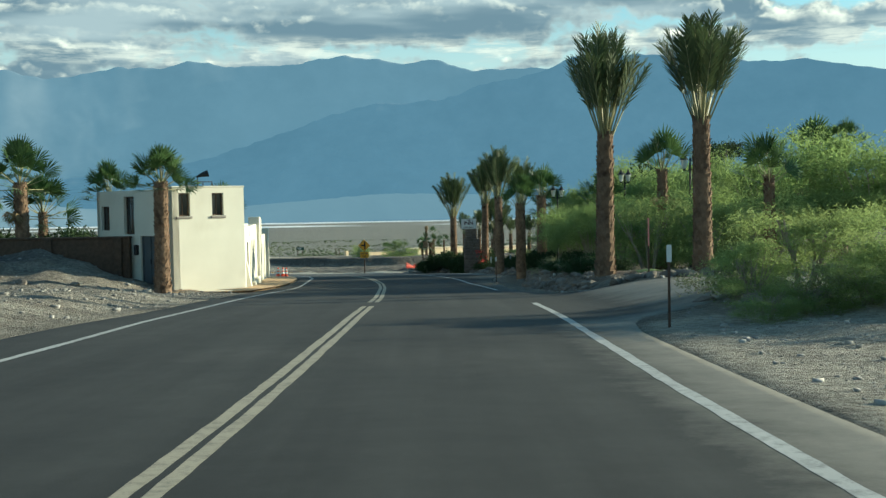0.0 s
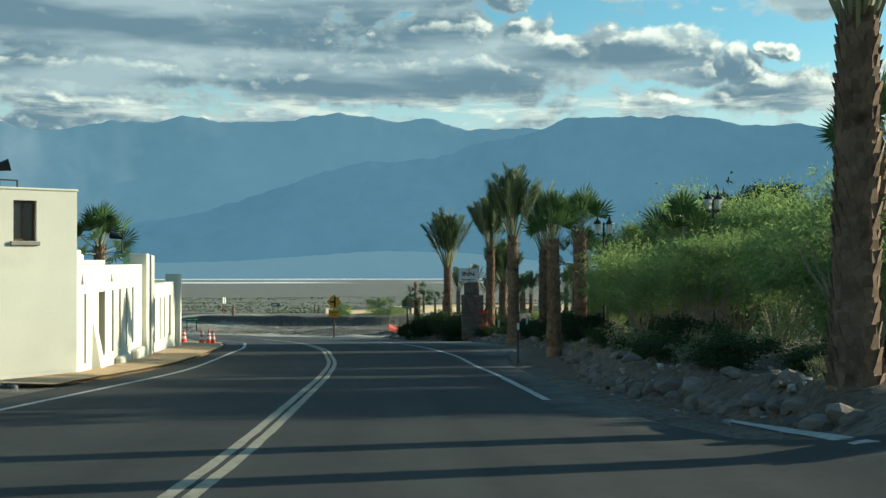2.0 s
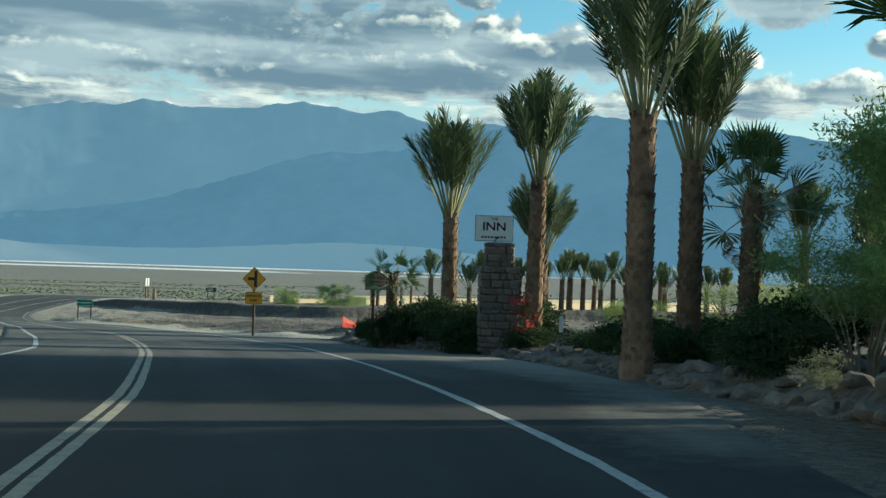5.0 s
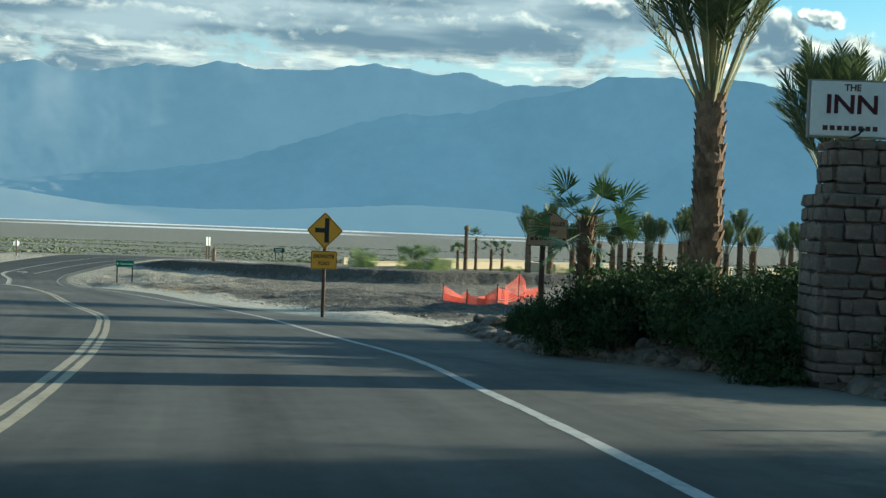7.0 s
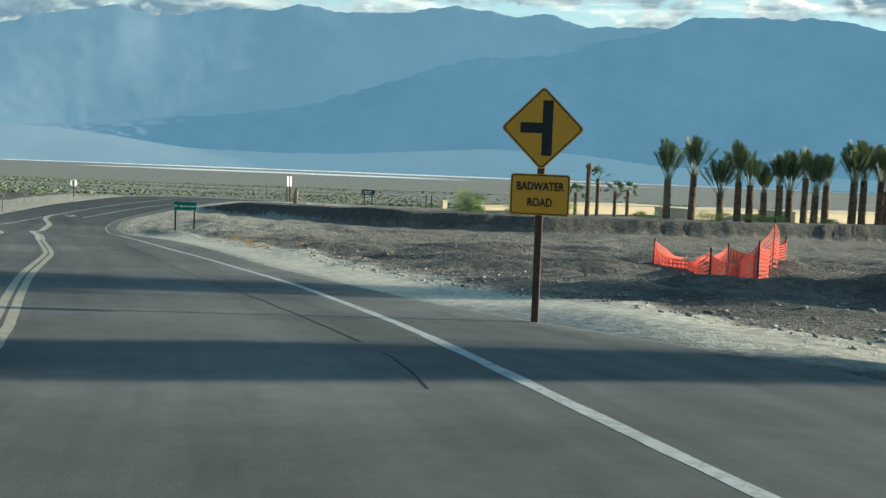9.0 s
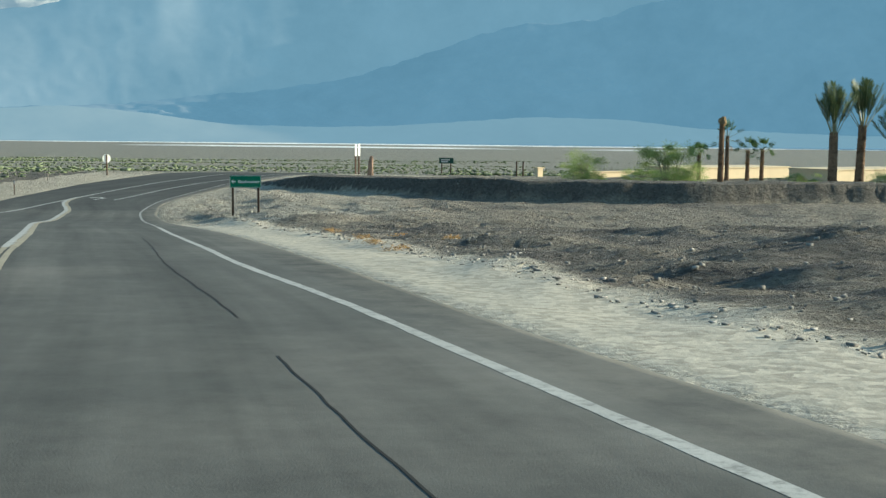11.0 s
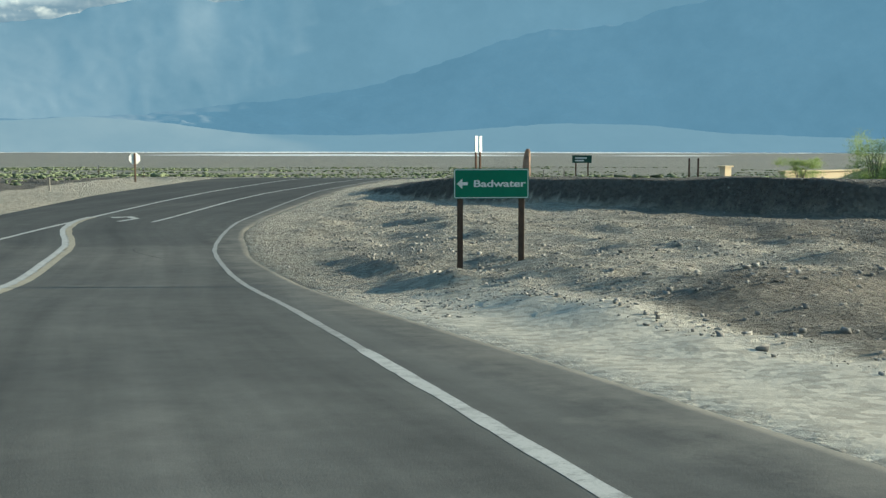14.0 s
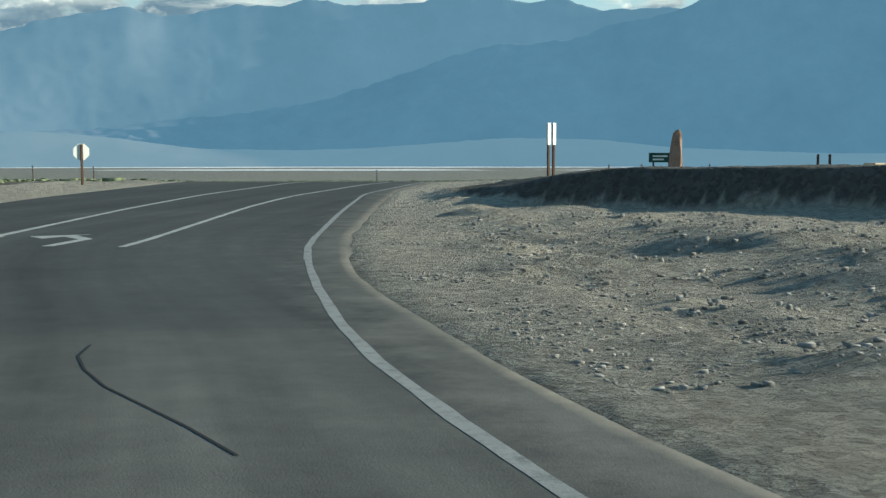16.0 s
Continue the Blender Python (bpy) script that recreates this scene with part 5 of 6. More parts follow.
# feathery mesquites along the garden's edge
for i, (x, y, s, sz) in enumerate(((8.6, 20.4, 0.85, 0.62), (11.5, 20.0, 1.0, 0.68), (9.202, 41.24, 1, 0.9), (7.117, 40.55, 0.95, 0.95), (11.88, 42.37, 1.2, 0.95), (14.79, 43.2, 1.2, 0.95), (11.43, 42.24, 1.2, 1), (7.77, 43.06, 1.15, 1), (6.3, 48.4, 0.95, 0.95), (9.536, 48.88, 1.2, 1.1), (6.837, 53.24, 1.1, 1), (9.7, 54.24, 1.2, 1.1), (6.6, 57.5, 1, 0.95), (9.4, 60, 1.1, 1), (7.3, 63, 1, 0.85), (6.714, 70.18, 0.9, 0.85), (9.385, 71.27, 1.1, 0.85), (6.3, 86.4, 0.6, 0.5), (9.8, 87, 1.1, 0.8), (13.36, 49.97, 1.2, 1.1), (13.8, 44.7, 1.2, 1), (12.5, 75, 1.1, 0.8), (6.6, 21.4, 0.7, 0.6), (4.9, 17.7, 0.32, 0.22), (5.7, 18.3, 0.4, 0.26), (6.6, 18.0, 0.42, 0.28), (5.35, 20.2, 0.45, 0.42), (7.6, 18.6, 0.75, 0.45), (9.5, 17.6, 0.9, 0.5))):
    shrub((MESQ_TREE if 43 < y < 72 else MESQ)[i % 3], x, y, s, sz * (1.12 if 43 < y < 64 else 1.0), "mesquite", "feathery green mesquite shrub with thin pale stems", "shrub", "mesquites along the garden")
for i, (x, y, s, sz) in enumerate(((-1.7, 92.3, 0.45, 0.35), (-1.1, 91.0, 0.5, 0.42), (-1.5, 89.3, 0.5, 0.78), (-0.9, 89.0, 0.6, 0.85), (-0.4, 90.2, 0.72, 0.85), (-0.45, 88.75, 0.75, 0.95), (0.95, 85.3, 0.75, 0.9), (0.9, 87.0, 0.9, 1.1), (0.3, 91.4, 0.9, 0.9), (0.5, 90.1, 1.0, 1.0), (1.6, 88.4, 1.05, 1.1), (0.2, 88.9, 0.6, 0.6), (3.0, 86.5, 1.1, 1.1), (4.0, 80.2, 0.8, 0.45), (4.7, 78.0, 0.9, 0.66), (5.2, 75.8, 0.8, 0.6), (4.5, 74.0, 0.7, 0.6), (6.2, 72.0, 1.1, 1.0), (4.9, 69.0, 0.8, 0.7), (2.95, 83.5, 0.7, 0.5), (6.5, 77.5, 1.0, 0.7), (5.0, 53.5, 0.6, 0.5), (5.6, 46.0, 0.8, 0.7), (5.2, 62.0, 0.8, 0.7), (8.6, 68.6, 1.0, 0.7), (4.75, 48.6, 0.6, 0.42), (4.3, 42.6, 0.55, 0.36), (4.7, 39.4, 0.62, 0.42), (5.5, 37.8, 0.5, 0.4), (4.5, 44.6, 0.5, 0.36), (5.1, 56.0, 0.55, 0.4))):
    shrub(DARKB[i % 3], x, y, s, sz, "shrub", "dense dark green shrub in the roadside garden", "shrub", "dark shrubs in the garden")
for i, (x, y, s) in enumerate(((4.6, 50.0, 1.0), (4.5, 47.0, 0.9), (5.3, 44.5, 0.9), (4.4, 55.5, 0.7), (5.2, 20.9, 1.0), (4.95, 22.2, 0.75), (5.6, 22.9, 0.8), (5.9, 18.6, 1.1), (7.0, 16.6, 1.1), (8.6, 15.4, 1.2), (4.7, 66.5, 0.7), (4.2, 40.8, 0.55), (4.9, 51.2, 0.6), (5.2, 58.2, 0.7), (4.9, 36.2, 0.5))):
    shrub(PALEB[i % 2], x, y, s, s, "bush", "low pale grey-green desert bush", "bush", "pale bushes")
for i, (x, y, s, sz) in enumerate(((-15.5, 60.0, 1.9, 1.7), (-18.5, 56.0, 2.0, 2.0), (-22.0, 55.0, 2.2, 1.9), (-16.6, 54.2, 1.5, 1.7), (-26.0, 56.0, 2.3, 1.9), (-19.5, 64.0, 2.2, 1.8), (-24.0, 63.0, 2.4, 1.8), (-29.5, 60.0, 2.4, 1.8))):
    shrub(DARKB[i % 3], x, y, s, sz, "hedge_bush", "tall dark hedge bush behind the gravel heap", "hedge", "dark hedge")
# dense trees placed mainly to keep the sun off the road
for i, (x, y, s, sz) in enumerate(((12.3, 72.6, 2.2, 4.3), (12.7, 75.0, 2.0, 4.0))):
    shrub(DARKB[i % 3], x, y, s, sz, "garden_tree", "tall dense dark green tree deep in the garden", "tree", "dense garden trees")
# tall trees deeper in the garden, mostly unseen, added to shade the road
for i, (x, y, s, sz) in enumerate(((16.43, 44.56, 1.7, 1.85), (17.71, 44.92, 1.7, 1.9), (12.9, 76.6, 1.7, 2.3), (14.6, 78.4, 1.8, 2.5), (16.73, 79.56, 1.8, 2.6), (13.6, 73.4, 1.6, 2.2), (9.541, 63.37, 1.35, 1.75), (8.658, 63.24, 1.25, 1.6), (9.143, 71.56, 1.3, 1.7), (11.12, 63.73, 1.4, 1.8), (11.83, 73.06, 1.7, 1.9), (18.61, 75.36, 1.9, 2.2), (17.5, 62, 1.9, 2.1), (16.66, 64.79, 1.8, 2), (20.5, 94.0, 1.8, 2.0), (14, 62, 1.7, 1.8), (18.13, 65.18, 1.8, 2), (20, 80.2, 1.9, 2.5), (22.5, 81.4, 1.76, 2.6), (17.6, 78.4, 1.8, 2.4))):
    shrub(MESQ_TREE[i % 3], x, y, s, sz, "mesquite_tree", "tall spreading mesquite tree added in the garden for shade", "tree", "tall garden trees")
# palms added beside the wash to throw shadow bands over the road
for i, (x, y, h) in enumerate(((15.5, 104.0, 4.6), (18.2, 105.5, 4.8), (21.5, 105.8, 4.6), (22.0, 99.0, 5.0))):
    date_palm(x, y, lz(x, y) - 0.1, h, 3.1, 30, 0.27, 0.22, seed=80 + i, label="tall date palm added beside the dry wash for its shadow", group="date palms by the wash")
# two unseen tall trees at the wash's edge, added to throw a broad shadow
TALL = (crown_mesh("crown", 2.0, 10.8, 30000, 0.14, 301, LEAF_DARK, 64, 0.0, 0.1, 0.06), stems_mesh("branchwork", 1.2, 8.5, 8, 302, 0.11))
for x, y, s, sz in ((27.5, 117.2, 1.1, 1.36), (28.6, 119.6, 1.1, 1.40)):
    shrub(TALL, x, y, s, sz, "shade_tree", "unseen tall dense tree added to cast a shadow band on the road", "tree", "tall trees by the wash")
# bougainvillea on the sign pillar
bg_c = crown_mesh("crown", 0.5, 1.5, 1300, 0.06, 77, LEAF_DARK, 8)
bou = shrub((bg_c, stems_mesh("branchwork", 0.3, 1.1, 6, 5, 0.02)), 2.75, 84.0, 1.0, 0.85, "bougainvillea", "climbing bougainvillea with red blossom on the stone pillar", "shrub")
part("blossom", crown_mesh("blossom", 0.45, 1.7, 420, 0.075, 78, PETAL, 7, 0.25), None, bou, "bright red blossom")

# grove of date palms far behind the bank
gr = random.Random(5)
GROVE = [(3.5, 188), (5.9, 191), (8.1, 189), (9.7, 190), (11.2, 193), (12.8, 188), (14.0, 190), (15.9, 189), (17.5, 192), (18.8, 188), (20.1, 190), (21.8, 191), (23.4, 188), (25.3, 190), (27.2, 192), (29.4, 189), (31.5, 190), (34.0, 192), (36.5, 190), (39.5, 193), (43.0, 191), (47.0, 190), (13.2, 197), (17.0, 198), (21.0, 197), (24.5, 199), (28.5, 198), (33.0, 199)]
for i, (x, y) in enumerate(GROVE):
    date_palm(x, y, -9.5, gr.uniform(3.4, 5.0), gr.uniform(2.7, 3.7), 18, 0.32, 0.26, seed=30 + i, spread=gr.uniform(0.36, 0.62), label="transplanted date palm in a row behind the earth bank", group="date palm grove")
fan_palm(-1.6, 205, -9.6, 4.2, 0.85, 12, 1, 0.16, 0.12, seed=40, group="far fan palms", label="slim far fan palm behind the bank")
fan_palm(0.2, 206, -9.6, 3.0, 0.75, 12, 1, 0.16, 0.12, seed=41, group="far fan palms", label="slim far fan palm behind the bank")
fan_palm(1.5, 207, -9.6, 3.0, 0.75, 12, 1, 0.16, 0.12, seed=42, group="far fan palms", label="slim far fan palm behind the bank")
fan_palm(-3.7, 207, -9.6, 2.6, 0.7, 12, 1, 0.16, 0.12, seed=43, group="far fan palms", label="slim far fan palm behind the bank")
dp = thing("dead_palm", -2.8, 198.7, -9.4, 0, "bare dead palm trunk with a dry knob on top", "palm tree")
part("trunk", trunk_mesh("trunk", 5.0, 0.22, 0.17, 61)[0], None, dp)
bm = bmesh.new()
bmesh.ops.create_icosphere(bm, subdivisions=2, radius=0.34, matrix=Matrix.LocRotScale((0.05, 0, 5.1), None, (0.9, 0.9, 1.25)))
for v in bm.verts:
    v.co += Vector((RND.uniform(-0.06, 0.06), RND.uniform(-0.06, 0.06), RND.uniform(-0.06, 0.06)))
part("dry_crown", bm, FAN_DEAD, dp)
for i, (x, y, s, sz) in enumerate(((-13.3, 187.0, 0.85, 1.5), (-7.6, 187.0, 1.35, 1.9), (-12.8, 189.0, 0.7, 0.6), (7.0, 186.5, 1.1, 0.9), (11.5, 186.0, 1.2, 0.9), (2.0, 190, 0.8, 0.7), (-5, 200, 1.0, 0.8), (-14.0, 203, 0.9, 0.8), (16, 187, 1.2, 0.8), (24, 187, 1.2, 0.8), (-9, 198, 0.9, 0.7), (30, 187.5, 1.2, 0.9))):
    shrub(MESQ[i % 3], x, y, s * 0.8, sz * 0.7, "mesquite", "rounded green tree behind the earth bank", "tree", "trees behind the bank")

# ---- signs ----


def letters(parent, words, size, x, z, material, width=None, y=-0.012, name="lettering"):
    ob = part(name, text_mesh(name, words, size, width), material, parent)
    ob.location = (x, y, z)
    return ob


def plate(poly, y0=-0.004, y1=0.0, round_=0.0):
    """A flat sheet with the outline poly in the xz plane."""
    bm = bmesh.new()
    f = bm.faces.new([bm.verts.new((px, y1, pz)) for px, pz in poly])
    r = bmesh.ops.extrude_face_region(bm, geom=[f])
    for v in r["geom"]:
        if isinstance(v, bmesh.types.BMVert):
            v.co.y = y0
    bmesh.ops.recalc_face_normals(bm, faces=bm.faces)
    return bm


def rounded(w, h, r, n=4, cx=0.0, cz=0.0, turn=0.0):
    out = []
    for k, (sx, sz) in enumerate(((1, 1), (-1, 1), (-1, -1), (1, -1))):
        for i in range(n + 1):
            a = math.pi / 2 * (k + i / n)
            px, pz = sx * (w / 2 - r) + r * math.cos(a), sz * (h / 2 - r) + r * math.sin(a)
            out.append((cx + px * math.cos(turn) - pz * math.sin(turn), cz + px * math.sin(turn) + pz * math.cos(turn)))
    return out


warn = thing("warning_sign", -6.9, 102.4, -6.05, -6, "yellow side-road warning sign with a lettered plaque on one post", "road sign")
part("post", boxes((-0.045, 0.045, 0.012, 0.09, -0.3, 2.85), bevel=0.006), POST_WOOD, warn, "rusty brown post")
di = part("diamond_panel", plate(rounded(0.745, 0.745, 0.05, 4, 0, 2.43, math.pi / 4)), YELLOW, warn)
bm = bmesh.new()
o, i_ = rounded(0.715, 0.715, 0.045, 4, 0, 2.43, math.pi / 4), rounded(0.685, 0.685, 0.035, 4, 0, 2.43, math.pi / 4)
vo, vi = [bm.verts.new((a, -0.006, b)) for a, b in o], [bm.verts.new((a, -0.006, b)) for a, b in i_]
for k in range(len(vo)):
    bm.faces.new((vo[k], vo[(k + 1) % len(vo)], vi[(k + 1) % len(vi)], vi[k]))
part("border", bm, BLACK, di)
part("junction_symbol", boxes((-0.005, 0.125, -0.008, -0.0045, 2.09, 2.78), (-0.28, -0.005, -0.008, -0.0045, 2.37, 2.50)), BLACK, di)
pl = part("plaque", plate(rounded(0.75, 0.52, 0.04, 4, 0, 1.60)), YELLOW, warn)
bm = bmesh.new()
o, i_ = rounded(0.725, 0.495, 0.035, 4, 0, 1.60), rounded(0.70, 0.47, 0.028, 4, 0, 1.60)
vo, vi = [bm.verts.new((a, -0.006, b)) for a, b in o], [bm.verts.new((a, -0.006, b)) for a, b in i_]
for k in range(len(vo)):
    bm.faces.new((vo[k], vo[(k + 1) % len(vo)], vi[(k + 1) % len(vi)], vi[k]))
part("border", bm, BLACK, pl)
letters(pl, "BADWATER", 0.145, 0, 1.70, BLACK, 0.60, -0.008)
letters(pl, "ROAD", 0.145, 0, 1.50, BLACK, 0.31, -0.008)

gs = thing("direction_sign", -27.0, 152.15, -8.5, 14.7, "green and white direction sign on two dark wooden posts", "road sign")
for px in (-0.52, 0.52):
    part("post", boxes((px - 0.045, px + 0.045, 0.012, 0.10, -0.3, 1.48), bevel=0.006), POST_WOOD, gs)
pn = part("panel", plate(rounded(1.27, 0.50, 0.03, 3, 0, 1.25)), GREEN, gs)
bm = bmesh.new()
o, i_ = rounded(1.25, 0.48, 0.025, 3, 0, 1.25), rounded(1.225, 0.455, 0.02, 3, 0, 1.25)
vo, vi = [bm.verts.new((a, -0.006, b)) for a, b in o], [bm.verts.new((a, -0.006, b)) for a, b in i_]
for k in range(len(vo)):
    bm.faces.new((vo[k], vo[(k + 1) % len(vo)], vi[(k + 1) % len(vi)], vi[k]))
part("border", bm, WHITE, pn)
letters(pn, "Badwater", 0.155, 0.135, 1.245, WHITE, 0.88, -0.008)
bm = bmesh.new()
bm.faces.new([bm.verts.new((a, -0.008, b)) for a, b in ((-0.58, 1.25), (-0.49, 1.165), (-0.49, 1.225), (-0.40, 1.225), (-0.40, 1.275), (-0.49, 1.275), (-0.49, 1.335))])
bmesh.ops.recalc_face_normals(bm, faces=bm.faces)
part("arrow", bm, WHITE, pn)

# the inn's board on its stone pillar
inn = thing("inn_sign", 1.88, 84.45, -5.05, 0, "white inn sign board on a stepped rough stone pillar", "sign")
part("core", boxes((-0.26, 0.72, 0.03, 0.85, -0.3, 2.38), (-0.12, 0.50, 0.13, 0.75, 2.38, 3.1)), MORTAR, inn)
bd = part("board", boxes((-0.52, 0.52, 0.08, 0.2, 3.14, 3.83), bevel=0.01), WHITE, inn, "white painted board")
part("frame", boxes((-0.54, 0.54, 0.09, 0.19, 3.83, 3.85), (-0.54, -0.52, 0.09, 0.19, 3.12, 3.83), (0.52, 0.54, 0.09, 0.19, 3.12, 3.83), (-0.52, 0.52, 0.09, 0.19, 3.12, 3.14)), SILL, bd)
letters(bd, "THE", 0.115, 0, 3.75, BROWN, None, 0.076)
letters(bd, "INN", 0.33, 0, 3.53, MAROON, 0.64, 0.076)
for k in range(8):
    part("letter_bar", boxes((-0.36 + 0.09 * k, -0.30 + 0.09 * k, 0.074, 0.08, 3.21, 3.27)), BROWN, bd)
part("lamp", tube(bmesh.new(), [(0, 0.1, 3.12), (0.02, -0.18, 3.15), (0.05, -0.22, 3.22)], [0.015, 0.015, 0.04], 6), IRON, inn)
sr = random.Random(3)
STONES = []
for s in range(5):
    bm = boxes((-0.5, 0.5, -0.5, 0.5, -0.5, 0.5))
    bmesh.ops.bevel(bm, geom=list(bm.edges), offset=0.13, segments=1, affect="EDGES")
    for v in bm.verts:
        v.co += Vector((sr.uniform(-0.09, 0.09), sr.uniform(-0.09, 0.09), sr.uniform(-0.09, 0.09)))
    me = bpy.data.meshes.new("stone")
    bm.to_mesh(me)
    bm.free()
    me.materials.append(MASON)
    STONES.append(me)


def course(z, h, x0, x1, y0, y1):
    for axis in (0, 1, 3):
        a, b = ((x0, x1), (y0, y1), (x0, x1), (y0, y1))[axis]
        p = a
        while p < b - 0.05:
            w = min(sr.uniform(0.16, 0.46), b - p)
            if b - p - w < 0.1:
                w = b - p
            c = p + w / 2
            x, y = ((c, y0), (x1, c), (c, y1), (x0, c))[axis]
            st = part("stone", STONES[sr.randrange(5)], None, inn)
            sx, sy = (w - 0.02, 0.14) if axis % 2 == 0 else (0.14, w - 0.02)
            st.matrix_basis = Matrix.LocRotScale((x, y, z + h / 2), Euler((sr.uniform(-0.05, 0.05), 0, sr.uniform(-0.05, 0.05))), (sx, sy, h - 0.02))
            p += w


z = 0.0
while z < 2.3:
    h = sr.uniform(0.11, 0.27)
    course(z, h, -0.29, 0.75, 0.0, 0.88)
    z += h
z = 2.4
while z < 2.98:
    h = sr.uniform(0.10, 0.22)
    course(z, h, -0.15, 0.53, 0.1, 0.78)
    z += h
part("cap", boxes((-0.33, 0.79, -0.04, 0.92, 2.32, 2.41), bevel=0.03), MASON, inn)

# tan welcome board with an arched top
ts = thing("welcome_sign", -1.5, 90.5, -4.29, 6, "tan arched sign board with brown lettering on a wooden post", "sign")
ts.scale = (0.78, 0.78, 0.78)
part("post", boxes((-0.13, -0.01, 0.03, 0.13, -1.6, 1.3), bevel=0.01), POST_WOOD, ts)
arch = [(-0.45, 0.92), (0.47, 0.92), (0.47, 1.53), (0.38, 1.54), (0.31, 1.60), (0.22, 1.67), (0.10, 1.71), (-0.08, 1.71), (-0.20, 1.67), (-0.29, 1.60), (-0.36, 1.54), (-0.45, 1.53)]
bp = part("board", plate(arch, -0.02, 0.025), TAN, ts)
bm = bmesh.new()
inner = [(0.01 + (px - 0.01) * 0.965, 1.3 + (pz - 1.3) * 0.95) for px, pz in arch]
vo, vi = [bm.verts.new((a, -0.023, b)) for a, b in arch], [bm.verts.new((a, -0.023, b)) for a, b in inner]
for k in range(len(vo)):
    bm.faces.new((vo[k], vo[(k + 1) % len(vo)], vi[(k + 1) % len(vi)], vi[k]))
part("border", bm, BROWN, bp)
letters(bp, "DEATH VALLEY", 0.125, 0.01, 1.43, BROWN, 0.80, -0.026)
letters(bp, "GATEWAY", 0.11, 0.01, 1.25, BROWN, 0.44, -0.026)
for k in range(8):
    part("letter_bar", boxes((-0.38 + 0.105 * k, -0.30 + 0.105 * k, -0.028, -0.021, 1.05, 1.115)), BROWN, bp)
part("emblem", plate([(-0.08, 1.62), (0.10, 1.62), (0.12, 1.65), (0.04, 1.68), (-0.06, 1.67)], -0.026, -0.0225), BROWN, bp)


def marker(x, y, h, w, material, label, zb=None, ph=0.4, name="marker_post"):
    t = thing(name, x, y, lz(x, y) if zb is None else zb, 0, label, "marker")
    part("post", boxes((-0.018, 0.018, 0.006, 0.04, -0.2, h - 0.02)), POST_WOOD, t)
    part("panel", plate(rounded(w, ph, 0.01, 2, 0, h - ph / 2), -0.006, 0.004), material, t)
    return t


marker(5.68, 32.3, 1.6, 0.045, RED, "narrow faded red and white object marker on a post", None, 0.78)
marker(3.4, 17.6, 1.25, 0.075, WHITE, "short white object marker on a brown post", None, 0.26)
marker(2.55, 56.5, 1.2, 0.08, WHITE, "slim white roadside marker post", None, 0.2)
marker(3.3, 80.7, 0.85, 0.10, WHITE, "slim white roadside marker post")
marker(4.4, 76.5, 0.95, 0.09, WHITE, "slim white roadside marker post")
for x, y in ((-47.2, 172), (-56, 208), (-61, 212), (-43, 216)):
    marker(x, y, 0.85, 0.08, STEEL, "thin grey roadside marker post", None, 0.2)

# a low spiky plant by the tan sign, and pale stones on the mound
shrub(PALEB[1], -1.25, 89.0, 0.5, 1.0, "bush", "low pale grey-green desert bush", "bush", "pale bushes")

# pair of posts with signs seen from behind, beyond the bend
ws = thing("double_post_sign", -33.33, 207.6, -9.25, 48, "tall two-post road sign with pale boards turned aside", "road sign")
for px in (-0.14, 0.22):
    part("post", boxes((px - 0.06, px + 0.06, 0, 0.1, -0.3, 2.75), bevel=0.006), POST_WOOD, ws)
    part("board", boxes((px - 0.12, px + 0.10, -0.02, -0.002, 1.75, 2.8)), WHITE, ws)

# stop sign from behind
ss = thing("stop_sign", -53.1, 199.6, -9.2, 42, "octagonal road sign seen from its pale bare back", "road sign")
part("post", boxes((-0.05, 0.05, -0.08, -0.012, -0.3, 1.75), bevel=0.006), POST_WOOD, ss)
part("octagon_panel", plate([(0.37 * math.cos(math.pi / 8 + k * math.pi / 4), 1.42 + 0.37 * math.sin(math.pi / 8 + k * math.pi / 4)) for k in range(8)], -0.008, 0.0), WHITE, ss)

# stone monument behind the bank
mo = thing("stone_monument", -29.14, 191.4, -9.1, 10, "rough tapering reddish stone monument behind the bank", "monument")
bm = bmesh.new()
rings = []
for z, w, cx in ((-0.2, 0.31, 0.0), (0.15, 0.30, 0.0), (0.5, 0.275, 0.01), (0.9, 0.25, 0.03), (1.3, 0.215, 0.05), (1.65, 0.18, 0.07), (1.9, 0.135, 0.09), (2.0, 0.09, 0.08)):
    rings.append([bm.verts.new((cx + w * (math.cos(a) + 0.35 * math.cos(3 * a) * -0.4) + sr.uniform(-0.025, 0.025), w * 0.8 * math.sin(a) + sr.uniform(-0.03, 0.03), z + sr.uniform(-0.03, 0.03))) for a in [k * math.pi / 5 for k in range(10)]])
for r0, r1 in zip(rings, rings[1:]):
    for k in range(10):
        bm.faces.new((r0[k], r0[(k + 1) % 10], r1[(k + 1) % 10], r1[k]))
bm.faces.new(rings[-1])
part("shaft", bm, noise_mat("reddish_stone", (0.20, 0.13, 0.095), (0.33, 0.23, 0.17), 4, 0.95, 0.7, 25, (0.14, 0.10, 0.08), dist=0.05), mo)
# dark sign in the distance
ds = thing("distant_sign", -27.0, 221.0, lz(-27, 221) + 0.0, 0, "small dark green direction sign in the distance", "road sign")
zt = -7.9 - lz(-27, 221)
for px in (-0.45, 0.45):
    part("post", boxes((px - 0.05, px + 0.05, 0.01, 0.09, -0.2, zt)), POST_WOOD, ds)
dpn = part("panel", boxes((-0.72, 0.72, -0.01, 0.0, zt - 0.56, zt)), noise_mat("dark_green_sheeting", (0.012, 0.06, 0.045), (0.02, 0.075, 0.055), 2, 0.5, 0), ds)
